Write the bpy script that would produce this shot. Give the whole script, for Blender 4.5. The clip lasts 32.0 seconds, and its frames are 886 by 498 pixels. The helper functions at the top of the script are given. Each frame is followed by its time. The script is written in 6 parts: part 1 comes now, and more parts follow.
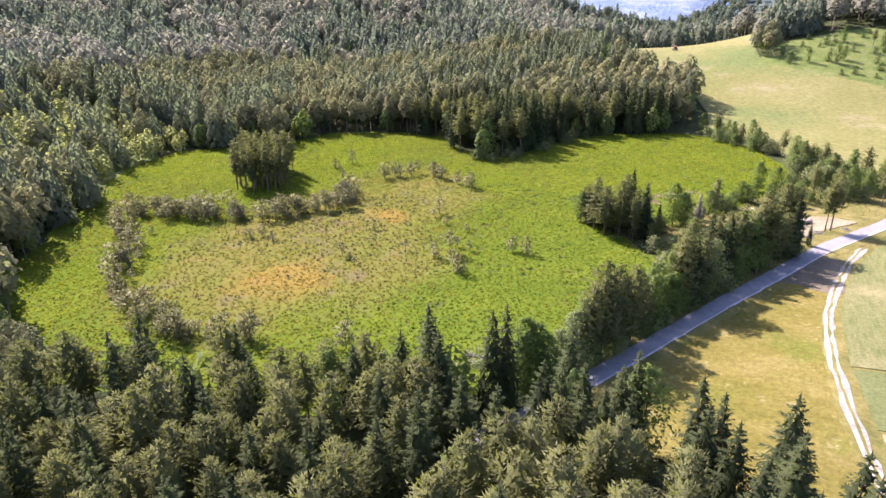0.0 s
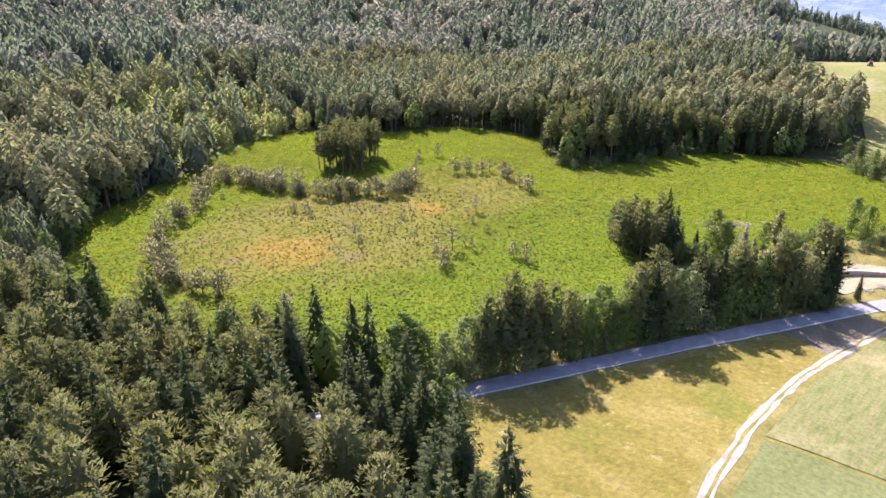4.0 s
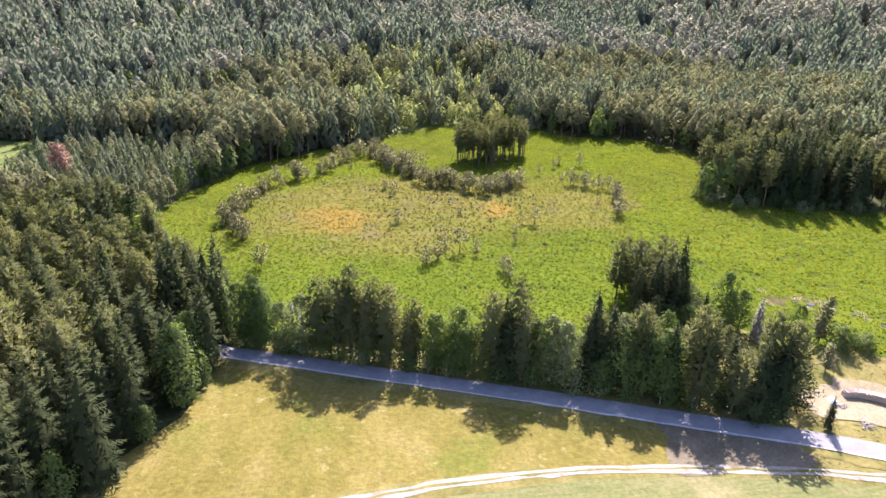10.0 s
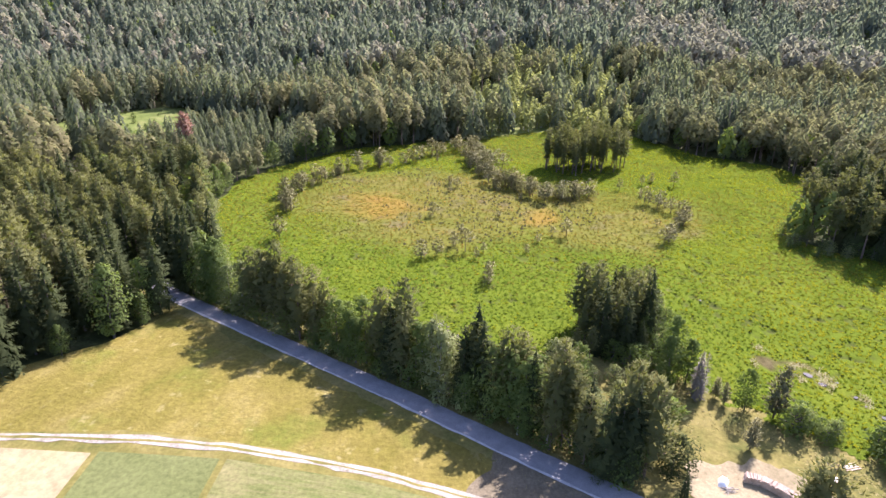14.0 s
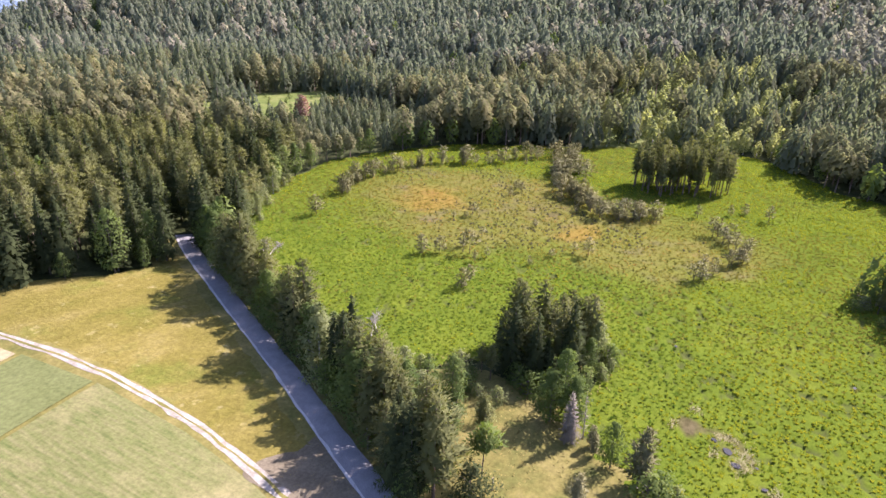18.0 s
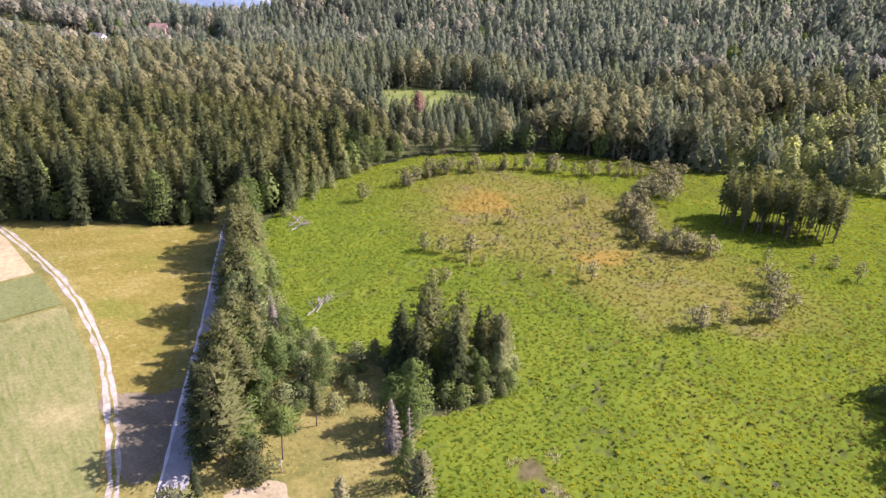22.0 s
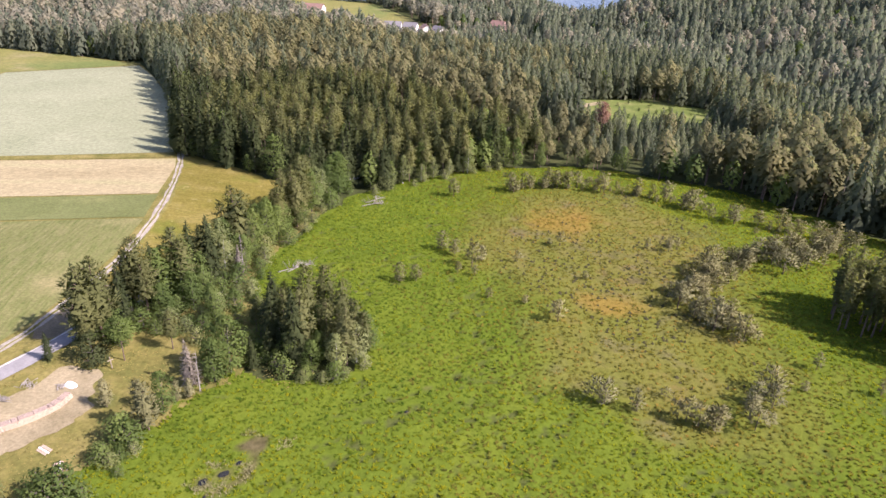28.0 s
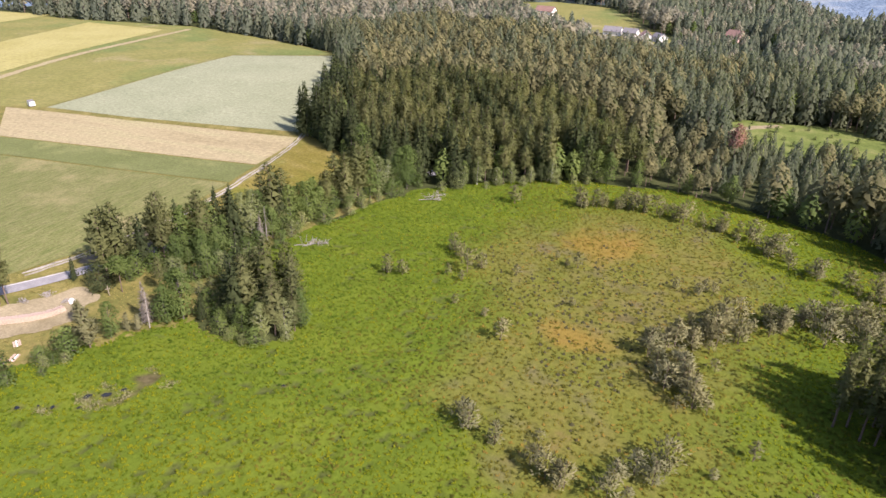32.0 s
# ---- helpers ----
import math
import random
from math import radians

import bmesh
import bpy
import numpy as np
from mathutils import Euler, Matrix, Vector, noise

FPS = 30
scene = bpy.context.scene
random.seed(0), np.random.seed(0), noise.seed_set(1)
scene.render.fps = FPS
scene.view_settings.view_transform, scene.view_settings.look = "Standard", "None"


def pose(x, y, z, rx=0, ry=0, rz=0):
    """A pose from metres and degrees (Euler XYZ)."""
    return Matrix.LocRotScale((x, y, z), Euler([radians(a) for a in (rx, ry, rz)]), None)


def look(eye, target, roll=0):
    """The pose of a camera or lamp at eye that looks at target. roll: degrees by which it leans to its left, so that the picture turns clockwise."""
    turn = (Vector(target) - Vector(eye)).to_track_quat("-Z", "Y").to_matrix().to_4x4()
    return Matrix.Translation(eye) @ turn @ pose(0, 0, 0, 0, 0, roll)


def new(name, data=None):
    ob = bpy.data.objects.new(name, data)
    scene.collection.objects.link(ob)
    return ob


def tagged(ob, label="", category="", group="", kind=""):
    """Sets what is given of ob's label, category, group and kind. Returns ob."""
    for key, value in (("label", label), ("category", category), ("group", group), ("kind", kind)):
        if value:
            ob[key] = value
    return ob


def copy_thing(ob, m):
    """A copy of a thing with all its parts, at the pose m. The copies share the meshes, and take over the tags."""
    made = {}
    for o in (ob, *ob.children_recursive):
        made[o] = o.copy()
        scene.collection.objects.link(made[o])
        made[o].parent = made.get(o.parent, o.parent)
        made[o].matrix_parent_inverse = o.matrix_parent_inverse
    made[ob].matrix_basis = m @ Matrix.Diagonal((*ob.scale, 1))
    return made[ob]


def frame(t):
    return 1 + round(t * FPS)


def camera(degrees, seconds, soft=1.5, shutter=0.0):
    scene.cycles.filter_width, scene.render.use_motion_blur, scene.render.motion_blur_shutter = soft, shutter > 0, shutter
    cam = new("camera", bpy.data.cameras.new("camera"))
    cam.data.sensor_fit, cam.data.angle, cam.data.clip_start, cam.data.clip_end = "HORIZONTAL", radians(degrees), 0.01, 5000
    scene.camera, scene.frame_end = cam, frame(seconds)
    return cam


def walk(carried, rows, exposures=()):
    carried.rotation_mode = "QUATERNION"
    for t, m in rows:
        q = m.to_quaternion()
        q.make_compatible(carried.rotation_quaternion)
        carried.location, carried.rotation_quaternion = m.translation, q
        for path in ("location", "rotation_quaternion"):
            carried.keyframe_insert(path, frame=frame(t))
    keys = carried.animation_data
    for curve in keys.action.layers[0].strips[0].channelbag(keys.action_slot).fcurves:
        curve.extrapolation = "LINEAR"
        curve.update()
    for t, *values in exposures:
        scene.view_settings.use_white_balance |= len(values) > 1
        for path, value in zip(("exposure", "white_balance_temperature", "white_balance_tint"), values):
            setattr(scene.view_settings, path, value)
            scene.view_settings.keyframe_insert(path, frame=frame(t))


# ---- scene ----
cam = camera(68.2, 32.0)
METRES, EYE, TILT, LEAN, TURN = 478.9, 68.0, 0.0, 0.0, 25.8
ROWS = [
    (0.0, 0.0, 0.0, 0.0, -0.39, -22.92, 0.91),
    (0.5, 0.0108, 0.0001, -0.0003, 1.42, -22.87, 0.9),
    (1.0, 0.0231, 0.0004, -0.0007, 3.53, -22.84, 0.83),
    (1.5, 0.0369, 0.0007, -0.0011, 5.88, -22.81, 0.77),
    (2.0, 0.0517, 0.0015, -0.0015, 8.44, -22.77, 0.69),
    (2.5, 0.0671, 0.003, -0.0018, 11.13, -22.71, 0.6),
    (3.0, 0.0823, 0.0058, -0.0021, 13.82, -22.69, 0.52),
    (3.5, 0.0973, 0.0096, -0.0024, 16.52, -22.68, 0.42),
    (5.5, 0.1559, 0.0316, -0.0026, 27.38, -22.64, 0.08),
    (6.0, 0.1698, 0.0386, -0.0024, 30.06, -22.64, 0.0),
    (6.5, 0.1833, 0.0463, -0.0021, 32.76, -22.66, -0.11),
    (7.0, 0.1963, 0.0545, -0.0019, 35.42, -22.68, -0.21),
    (7.5, 0.2091, 0.0634, -0.0016, 38.12, -22.71, -0.29),
    (8.0, 0.2212, 0.0729, -0.0014, 40.81, -22.73, -0.4),
    (8.5, 0.233, 0.0829, -0.0011, 43.51, -22.77, -0.49),
    (9.0, 0.2445, 0.0937, -0.0009, 46.24, -22.79, -0.56),
    (9.5, 0.2553, 0.1049, -0.0006, 48.93, -22.83, -0.65),
    (10.0, 0.2656, 0.1165, -0.0004, 51.63, -22.87, -0.73),
    (10.5, 0.275, 0.1285, 0.0, 54.3, -22.94, -0.87),
    (11.0, 0.284, 0.1409, 0.0002, 56.98, -22.94, -0.95),
    (11.5, 0.2923, 0.1537, 0.0004, 59.68, -22.98, -1.03),
    (12.0, 0.3001, 0.1667, 0.0006, 62.28, -23.03, -1.1),
    (12.5, 0.307, 0.1801, 0.0008, 64.9, -23.08, -1.17),
    (13.0, 0.3132, 0.1935, 0.0012, 67.5, -23.16, -1.32),
    (13.5, 0.3192, 0.2077, 0.0013, 70.14, -23.19, -1.34),
    (15.5, 0.335, 0.2659, 0.002, 80.77, -23.46, -1.66),
    (16.0, 0.3375, 0.281, 0.0025, 83.45, -23.52, -1.73),
    (16.5, 0.3392, 0.2963, 0.0029, 86.15, -23.58, -1.78),
    (17.0, 0.3402, 0.3117, 0.0032, 88.84, -23.64, -1.85),
    (17.5, 0.3405, 0.3274, 0.0036, 91.55, -23.71, -1.87),
    (18.0, 0.34, 0.3431, 0.004, 94.26, -23.77, -1.88),
    (18.5, 0.3387, 0.3587, 0.0042, 96.97, -23.82, -1.9),
    (19.0, 0.3366, 0.3745, 0.0046, 99.68, -23.86, -1.91),
    (19.5, 0.3338, 0.3901, 0.0049, 102.4, -23.91, -1.92),
    (20.0, 0.3302, 0.4055, 0.0052, 105.13, -23.95, -1.9),
    (20.5, 0.3257, 0.4208, 0.0056, 107.86, -24.03, -1.91),
    (21.0, 0.3204, 0.4358, 0.006, 110.65, -24.07, -1.88),
    (21.5, 0.3145, 0.4507, 0.0065, 113.44, -24.14, -1.87),
    (22.0, 0.3078, 0.4654, 0.0068, 116.25, -24.18, -1.87),
    (22.5, 0.3004, 0.48, 0.0071, 119.12, -24.22, -1.83),
    (23.0, 0.2923, 0.4939, 0.0075, 121.97, -24.29, -1.84),
    (23.5, 0.2833, 0.5074, 0.0079, 124.83, -24.35, -1.85),
    (24.0, 0.2739, 0.5202, 0.0084, 127.64, -24.42, -1.84),
    (24.5, 0.2639, 0.5326, 0.009, 130.46, -24.5, -1.81),
    (25.0, 0.2534, 0.5446, 0.0094, 133.3, -24.55, -1.81),
    (25.5, 0.2421, 0.5561, 0.0099, 136.15, -24.6, -1.79),
    (27.5, 0.1918, 0.5975, 0.0124, 147.78, -24.9, -1.67),
    (28.0, 0.1778, 0.6059, 0.0128, 150.7, -24.98, -1.65),
    (28.5, 0.1631, 0.6139, 0.0132, 153.63, -25.04, -1.61),
    (29.0, 0.1479, 0.6212, 0.0137, 156.61, -25.08, -1.57),
    (29.5, 0.1324, 0.6277, 0.0142, 159.54, -25.14, -1.53),
    (30.0, 0.1166, 0.6334, 0.0146, 162.47, -25.17, -1.46),
    (30.5, 0.1006, 0.6381, 0.0149, 165.42, -25.23, -1.4),
    (31.0, 0.0843, 0.6419, 0.0151, 168.38, -25.26, -1.33),
    (31.5, 0.0679, 0.6448, 0.0152, 171.33, -25.29, -1.26),
    (32.0, 0.0515, 0.6469, 0.0153, 174.27, -25.31, -1.19),
]
walk(cam, [(t, pose(0, 0, EYE, TILT, LEAN, TURN) @ pose(METRES * x, METRES * y, METRES * z, 90 + pitch, roll, yaw)) for t, x, y, z, yaw, pitch, roll in ROWS],
     exposures=[(0.0, 1.78, 5850, 35.0), (9.0, 1.86, 5850, 31.0), (14.0, 1.76, 5850, 31.0), (22.0, 1.53, 5950, 37.0), (26.0, 1.37, 5980, 36.0), (28.0, 1.28, 6080, 31.0), (32.0, 1.12, 6120, 27.0)])

# ---- light ----
SUN_DIRECTION = Vector((-0.67, 0.30, 0.66)).normalized()
world = bpy.data.worlds.new("sky")
scene.world = world
world.use_nodes = True
wn = world.node_tree
sky = wn.nodes.new("ShaderNodeTexSky")
sky.sky_type = "NISHITA"
sky.sun_disc = False
sky.sun_elevation = math.asin(SUN_DIRECTION.z)
sky.sun_rotation = math.atan2(SUN_DIRECTION.x, SUN_DIRECTION.y)
sky.air_density, sky.dust_density, sky.ozone_density = 1.0, 1.6, 1.0
wn.nodes["Background"].inputs["Strength"].default_value = 0.108
wn.links.new(sky.outputs[0], wn.nodes["Background"].inputs["Color"])
sun_data = bpy.data.lights.new("sun", "SUN")
sun_data.energy, sun_data.angle, sun_data.color = 5.1, radians(0.6), (1.0, 0.93, 0.80)
sun = new("sun", sun_data)
sun.matrix_world = look(SUN_DIRECTION * 500, (0, 0, 0))


# ---- numbers over the plan ----
def hash01(i, j, seed):
    n = (i.astype(np.int64) * 374761393 + j.astype(np.int64) * 668265263 + seed * 974711) & 0x7FFFFFFF
    n = ((n ^ (n >> 13)) * 1274126177) & 0x7FFFFFFF
    n = n ^ (n >> 16)
    return (n & 0xFFFFF) / float(0xFFFFF)


def field_noise(x, y, size, seed=0):
    """Smooth noise, 0 to 1, with features of that size in metres."""
    x, y = np.asarray(x, float) / size, np.asarray(y, float) / size
    i, j = np.floor(x), np.floor(y)
    u, v = x - i, y - j
    u, v = u * u * (3 - 2 * u), v * v * (3 - 2 * v)
    a, b = hash01(i, j, seed), hash01(i + 1, j, seed)
    c, d = hash01(i, j + 1, seed), hash01(i + 1, j + 1, seed)
    return (a * (1 - u) + b * u) * (1 - v) + (c * (1 - u) + d * u) * v


def fractal(x, y, size, seed=0, octaves=3):
    total, weight = 0.0, 0.0
    for k in range(octaves):
        total = total + field_noise(x, y, size / 2 ** k, seed + 17 * k) * 0.55 ** k
        weight += 0.55 ** k
    return total / weight


def ease(a, b, v):
    t = np.clip((np.asarray(v, float) - a) / (b - a), 0, 1)
    return t * t * (3 - 2 * t)


def inside(poly, x, y):
    x, y = np.asarray(x, float), np.asarray(y, float)
    ok = np.zeros(x.shape, bool)
    n = len(poly)
    for k in range(n):
        (x0, y0), (x1, y1) = poly[k], poly[(k + 1) % n]
        if y0 == y1:
            continue
        cross = ((y0 > y) != (y1 > y)) & (x < (x1 - x0) * (y - y0) / (y1 - y0) + x0)
        ok ^= cross
    return ok


def edge_distance(line, x, y, closed=False):
    x, y = np.asarray(x, float), np.asarray(y, float)
    best = np.full(x.shape, 1e9)
    pts = list(line) + ([line[0]] if closed else [])
    for (x0, y0), (x1, y1) in zip(pts[:-1], pts[1:]):
        dx, dy = x1 - x0, y1 - y0
        t = np.clip(((x - x0) * dx + (y - y0) * dy) / (dx * dx + dy * dy), 0, 1)
        best = np.minimum(best, np.hypot(x - x0 - t * dx, y - y0 - t * dy))
    return best


# ---- the plan ----
BOG = [(-36, 98), (-27, 120), (-20, 142), (-17, 158), (-30, 172), (-46, 184), (-46, 196), (-30, 198), (-18, 195),
       (-7, 213), (2, 228), (9, 243), (14, 256), (6, 280), (-6, 304), (-30, 311), (-55, 300), (-70, 285), (-79, 266),
       (-87, 246), (-97, 236), (-110, 243), (-132, 266), (-152, 266), (-177, 257), (-188, 230), (-207, 214),
       (-221, 200), (-221, 174), (-214, 162), (-204, 148), (-192, 135), (-180, 114), (-166, 92), (-157, 84),
       (-131, 70), (-113, 65), (-99, 67), (-84, 66), (-69, 74), (-54, 82), (-44, 90)]
ROAD = [(-34, 76), (-27, 88), (-18.3, 106), (-9.6, 124.2), (-0.8, 142.5), (7.8, 159.5), (19, 182), (24, 191), (38, 213), (58, 246), (84, 282), (112, 330)]
TRACK = [(31, 191), (26, 176), (22.2, 157), (20.2, 142), (19.8, 124), (21.2, 106), (23.8, 88), (27.5, 70), (33, 52), (41, 26), (56, -14), (74, -58)]
SOUTH_EDGE = [(-36, 82), (-24, 87), (-6, 86), (6, 78), (18, 70), (30, 63)]
FOREST_EAST = [(33, 60), (42, 22), (56, -16), (76, -60), (98, -98), (150, -126), (270, -168), (400, -160), (560, -190)]
CLEARING = [(-126, 0), (-134, -25), (-142, -48), (-178, -46), (-212, -24), (-206, 2), (-170, 12), (-146, 14)]
LANE = [(-92, 18), (-103, 8), (-120, -8), (-138, -26), (-158, -42)]
VILLAGE = [(-98, -316), (-60, -312), (4, -325), (60, -420), (95, -560), (60, -600), (-20, -560), (-66, -440), (-100, -350)]
NORTH_FIELD = [(36, 246), (26, 280), (12, 290), (-4, 300), (-18, 318), (-22, 350), (-30, 372), (-50, 388), (-74, 404), (-92, 440), (-96, 490), (-90, 545),
               (0, 545), (-8, 470), (-2, 436), (17, 424), (60, 408), (120, 392), (160, 350), (90, 280), (62, 250)]
CENTRE, ARC = (-50.0, 145.0), 85.0


def lie(x, y):
    """The lie of the land: the height of the ground at x, y."""
    x, y = np.asarray(x, float), np.asarray(y, float)
    u = (x + 22) * 0.911 - (y - 87) * 0.411
    z = -2 + 0.8 * ease(-15, -3, u) + 2.7 * ease(0, 32, u) + 2.0 * ease(30, 190, u)
    z = z + 3.0 * ease(85, -40, y) - 10.0 * ease(-70, -300, y) * (1 - ease(60, 200, x))
    z = z - 24.0 * ease(-370, -520, y) * ease(-75, -140, x)
    w = -232 - x + 18 * np.sin(y / 70.0)
    hill = 16 * ease(0, 110, w) + 58 * ease(70, 460, w)
    z = z + hill * ease(-560, -220, y) * (1 - ease(330, 620, y))
    z = z + 36 * ease(370, 560, y) * ease(-100, -300, x)
    z = z + 17 * ease(300, 470, y) * ease(-320, -120, x) * (1 - ease(480, 640, y)) * (1 - 0.6 * ease(-20, 120, x))
    r = np.hypot(x + 60, y - 150)
    z = z - 150 * ease(620, 1700, r)
    z = z + 110 * np.exp(-((x + 20) ** 2 + (y - 1400) ** 2) / 150.0 ** 2) + 90 * np.exp(-((x - 260) ** 2 + (y - 1300) ** 2) / 190.0 ** 2)
    z = z + 90 * np.exp(-((x - 250) ** 2 + (y + 1150) ** 2) / 420.0 ** 2) + 70 * np.exp(-((x + 120) ** 2 + (y + 900) ** 2) / 200.0 ** 2)
    z = z + 110 * ease(1900, 3300, r) * (0.75 + 0.7 * fractal(x, y, 900, 5))
    z = z + 40 * np.exp(-((x - 80) ** 2 + (y - 540) ** 2) / 88.0 ** 2)
    z = z + 12 * np.exp(-((x - 22) / 72.0) ** 2 - ((y + 172) / 70.0) ** 2)
    z = z + 46 * np.exp(-((x + 430) ** 2 + (y + 420) ** 2) / 142.0 ** 2)
    return z


def arc_distance(x, y):
    """Distance to the arc round the east side of the bog, the foreground."""
    x, y = np.asarray(x, float), np.asarray(y, float)
    best = np.full(x.shape, 1e9)
    for k in range(15):
        a = radians(-72 + 13.2 * k)
        best = np.minimum(best, np.hypot(x - CENTRE[0] - ARC * math.cos(a), y - CENTRE[1] - ARC * math.sin(a)))
    return best


# ---- materials ----
def nodes_of(name):
    m = bpy.data.materials.new(name)
    m.use_nodes = True
    nt = m.node_tree
    return m, nt, nt.nodes["Principled BSDF"]


def ramp(nt, source, stops):
    r = nt.nodes.new("ShaderNodeValToRGB")
    els = r.color_ramp.elements
    while len(els) < len(stops):
        els.new(0.5)
    for e, (p, c) in zip(els, stops):
        e.position, e.color = p, (*c, 1)
    nt.links.new(source, r.inputs[0])
    return r.outputs[0]


def noise_node(nt, scale, detail=4.0, rough=0.6, stretch=None):
    geo = nt.nodes.new("ShaderNodeNewGeometry")
    n = nt.nodes.new("ShaderNodeTexNoise")
    n.inputs["Scale"].default_value, n.inputs["Detail"].default_value, n.inputs["Roughness"].default_value = scale, detail, rough
    source = geo.outputs["Position"]
    if stretch:
        mp = nt.nodes.new("ShaderNodeMapping")
        mp.inputs["Rotation"].default_value = (0, 0, radians(stretch[0]))
        mp.inputs["Scale"].default_value = (stretch[1], stretch[2], 1)
        nt.links.new(source, mp.inputs[0])
        source = mp.outputs[0]
    nt.links.new(source, n.inputs["Vector"])
    return n.outputs["Fac"]


def blend(nt, fac, a, b, mode="MIX"):
    m = nt.nodes.new("ShaderNodeMix")
    m.data_type, m.blend_type = "RGBA", mode
    for sock, v in ((m.inputs[0], fac), (m.inputs[6], a), (m.inputs[7], b)):
        if isinstance(v, (int, float)):
            sock.default_value = v
        elif isinstance(v, tuple):
            sock.default_value = (*v, 1)
        else:
            nt.links.new(v, sock)
    return m.outputs[2]


def attribute(nt, name):
    a = nt.nodes.new("ShaderNodeAttribute")
    a.attribute_name = name
    return a.outputs["Fac"]


def bump(nt, p, height, strength, distance):
    b = nt.nodes.new("ShaderNodeBump")
    b.inputs["Strength"].default_value, b.inputs["Distance"].default_value = strength, distance
    nt.links.new(height, b.inputs["Height"])
    nt.links.new(b.outputs[0], p.inputs["Normal"])


def leafy(name, stops, through_light=0.3, glow=(1.0, 1.15, 0.45), rough=0.65, gloss=0.12, tint=(1.0, 1.0, 1.0), drift=((0.84, 0.87, 0.9), (1.16, 1.12, 1.02)), mottle=None):
    """Foliage: tone by tree, by bough and by leaf, a waxy sheen, some light passing through."""
    m, nt, p = nodes_of(name)
    geo = nt.nodes.new("ShaderNodeNewGeometry")
    info = nt.nodes.new("ShaderNodeObjectInfo")
    total = None
    for source, weight in ((info.outputs["Random"], 0.55), (geo.outputs["Random Per Island"], 0.12), (noise_node(nt, 0.75, 2.0), 0.4)):
        add = nt.nodes.new("ShaderNodeMath")
        add.operation = "MULTIPLY_ADD"
        add.inputs[1].default_value = weight
        add.inputs[2].default_value = -0.04
        nt.links.new(source, add.inputs[0])
        if total:
            nt.links.new(total, add.inputs[2])
        total = add.outputs[0]
    colour = ramp(nt, total, stops)
    big = ramp(nt, noise_node(nt, 0.05, 3.0), [(0.32, drift[0]), (0.68, drift[1])])
    colour = blend(nt, 1.0, colour, big, "MULTIPLY")
    if mottle:
        colour = blend(nt, 1.0, colour, ramp(nt, noise_node(nt, 0.8, 3.0, 0.55), [(0.38, mottle[0]), (0.5, (1.0, 1.0, 1.0)), (0.62, mottle[1])]), "MULTIPLY")
    # each tree of a joined wood has a tone of its own
    tree = ramp(nt, attribute(nt, "tone"), [(0.0, (1.0, 1.0, 1.0)), (0.05, (0.82, 0.85, 0.86)), (0.6, (1.0, 1.0, 1.0)), (1.0, (1.18, 1.15, 1.1))])
    colour = blend(nt, 1.0, colour, tree, "MULTIPLY")
    nt.links.new(colour, p.inputs["Base Color"])
    p.inputs["Roughness"].default_value = rough
    p.inputs["Specular IOR Level"].default_value = gloss
    p.inputs["Specular Tint"].default_value = (*tint, 1)
    tr = nt.nodes.new("ShaderNodeBsdfTranslucent")
    nt.links.new(blend(nt, 1.0, colour, glow, "MULTIPLY"), tr.inputs["Color"])
    mix = nt.nodes.new("ShaderNodeMixShader")
    mix.inputs[0].default_value = through_light
    nt.links.new(p.outputs[0], mix.inputs[1])
    nt.links.new(tr.outputs[0], mix.inputs[2])
    nt.links.new(mix.outputs[0], nt.nodes["Material Output"].inputs["Surface"])
    return m


def soil(name, stops, scale=0.25, rough=0.9, relief=0.4, fine=None, stretch=None, depth=0.15, patches=()):
    """Ground cover: two scales of tone and a fine relief."""
    m, nt, p = nodes_of(name)
    colour = ramp(nt, noise_node(nt, scale, 6.0, 0.65, stretch), stops)
    for size, low, high, shade in patches:
        colour = blend(nt, ramp(nt, noise_node(nt, size, 5.0, 0.65), [(low, (0, 0, 0)), (high, (1, 1, 1))]), colour, shade)
    grain = noise_node(nt, fine or scale * 9, 5.0, 0.7)
    tone = ramp(nt, grain, [(0.25, (0.66, 0.66, 0.66)), (0.75, (1.3, 1.3, 1.3))])
    nt.links.new(blend(nt, 1.0, colour, tone, "MULTIPLY"), p.inputs["Base Color"])
    p.inputs["Roughness"].default_value = rough
    p.inputs["Specular IOR Level"].default_value = 0.04
    bump(nt, p, grain, relief, depth)
    return m


def bark(name, a, b):
    m, nt, p = nodes_of(name)
    colour = ramp(nt, noise_node(nt, 3.0, 5.0, 0.7, (0, 1, 1)), [(0.3, a), (0.7, b)])
    nt.links.new(colour, p.inputs["Base Color"])
    p.inputs["Roughness"].default_value = 0.9
    bump(nt, p, noise_node(nt, 9.0), 0.6, 0.05)
    return m


M = {}
# copies for farther trees are paler and bluer: haze put into the needle colour
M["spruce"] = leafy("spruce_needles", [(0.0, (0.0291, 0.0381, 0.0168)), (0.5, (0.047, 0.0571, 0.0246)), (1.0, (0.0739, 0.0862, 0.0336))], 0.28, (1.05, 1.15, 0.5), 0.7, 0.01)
M["hazy_spruce"] = leafy("hazy_spruce_needles", [(0.0, (0.0872, 0.101, 0.0688)), (0.5, (0.11, 0.125, 0.0854)), (1.0, (0.138, 0.151, 0.103))], 0.5, (1.06, 1.17, 0.98), 0.65, 0.02)
M["half_hazed_spruce"] = leafy("half_hazed_spruce_needles", [(0.0, (0.0781, 0.0902, 0.055)), (0.5, (0.118, 0.131, 0.0795)), (1.0, (0.169, 0.177, 0.119))], 0.5, (1.15, 1.24, 0.9), 0.7, 0.03)
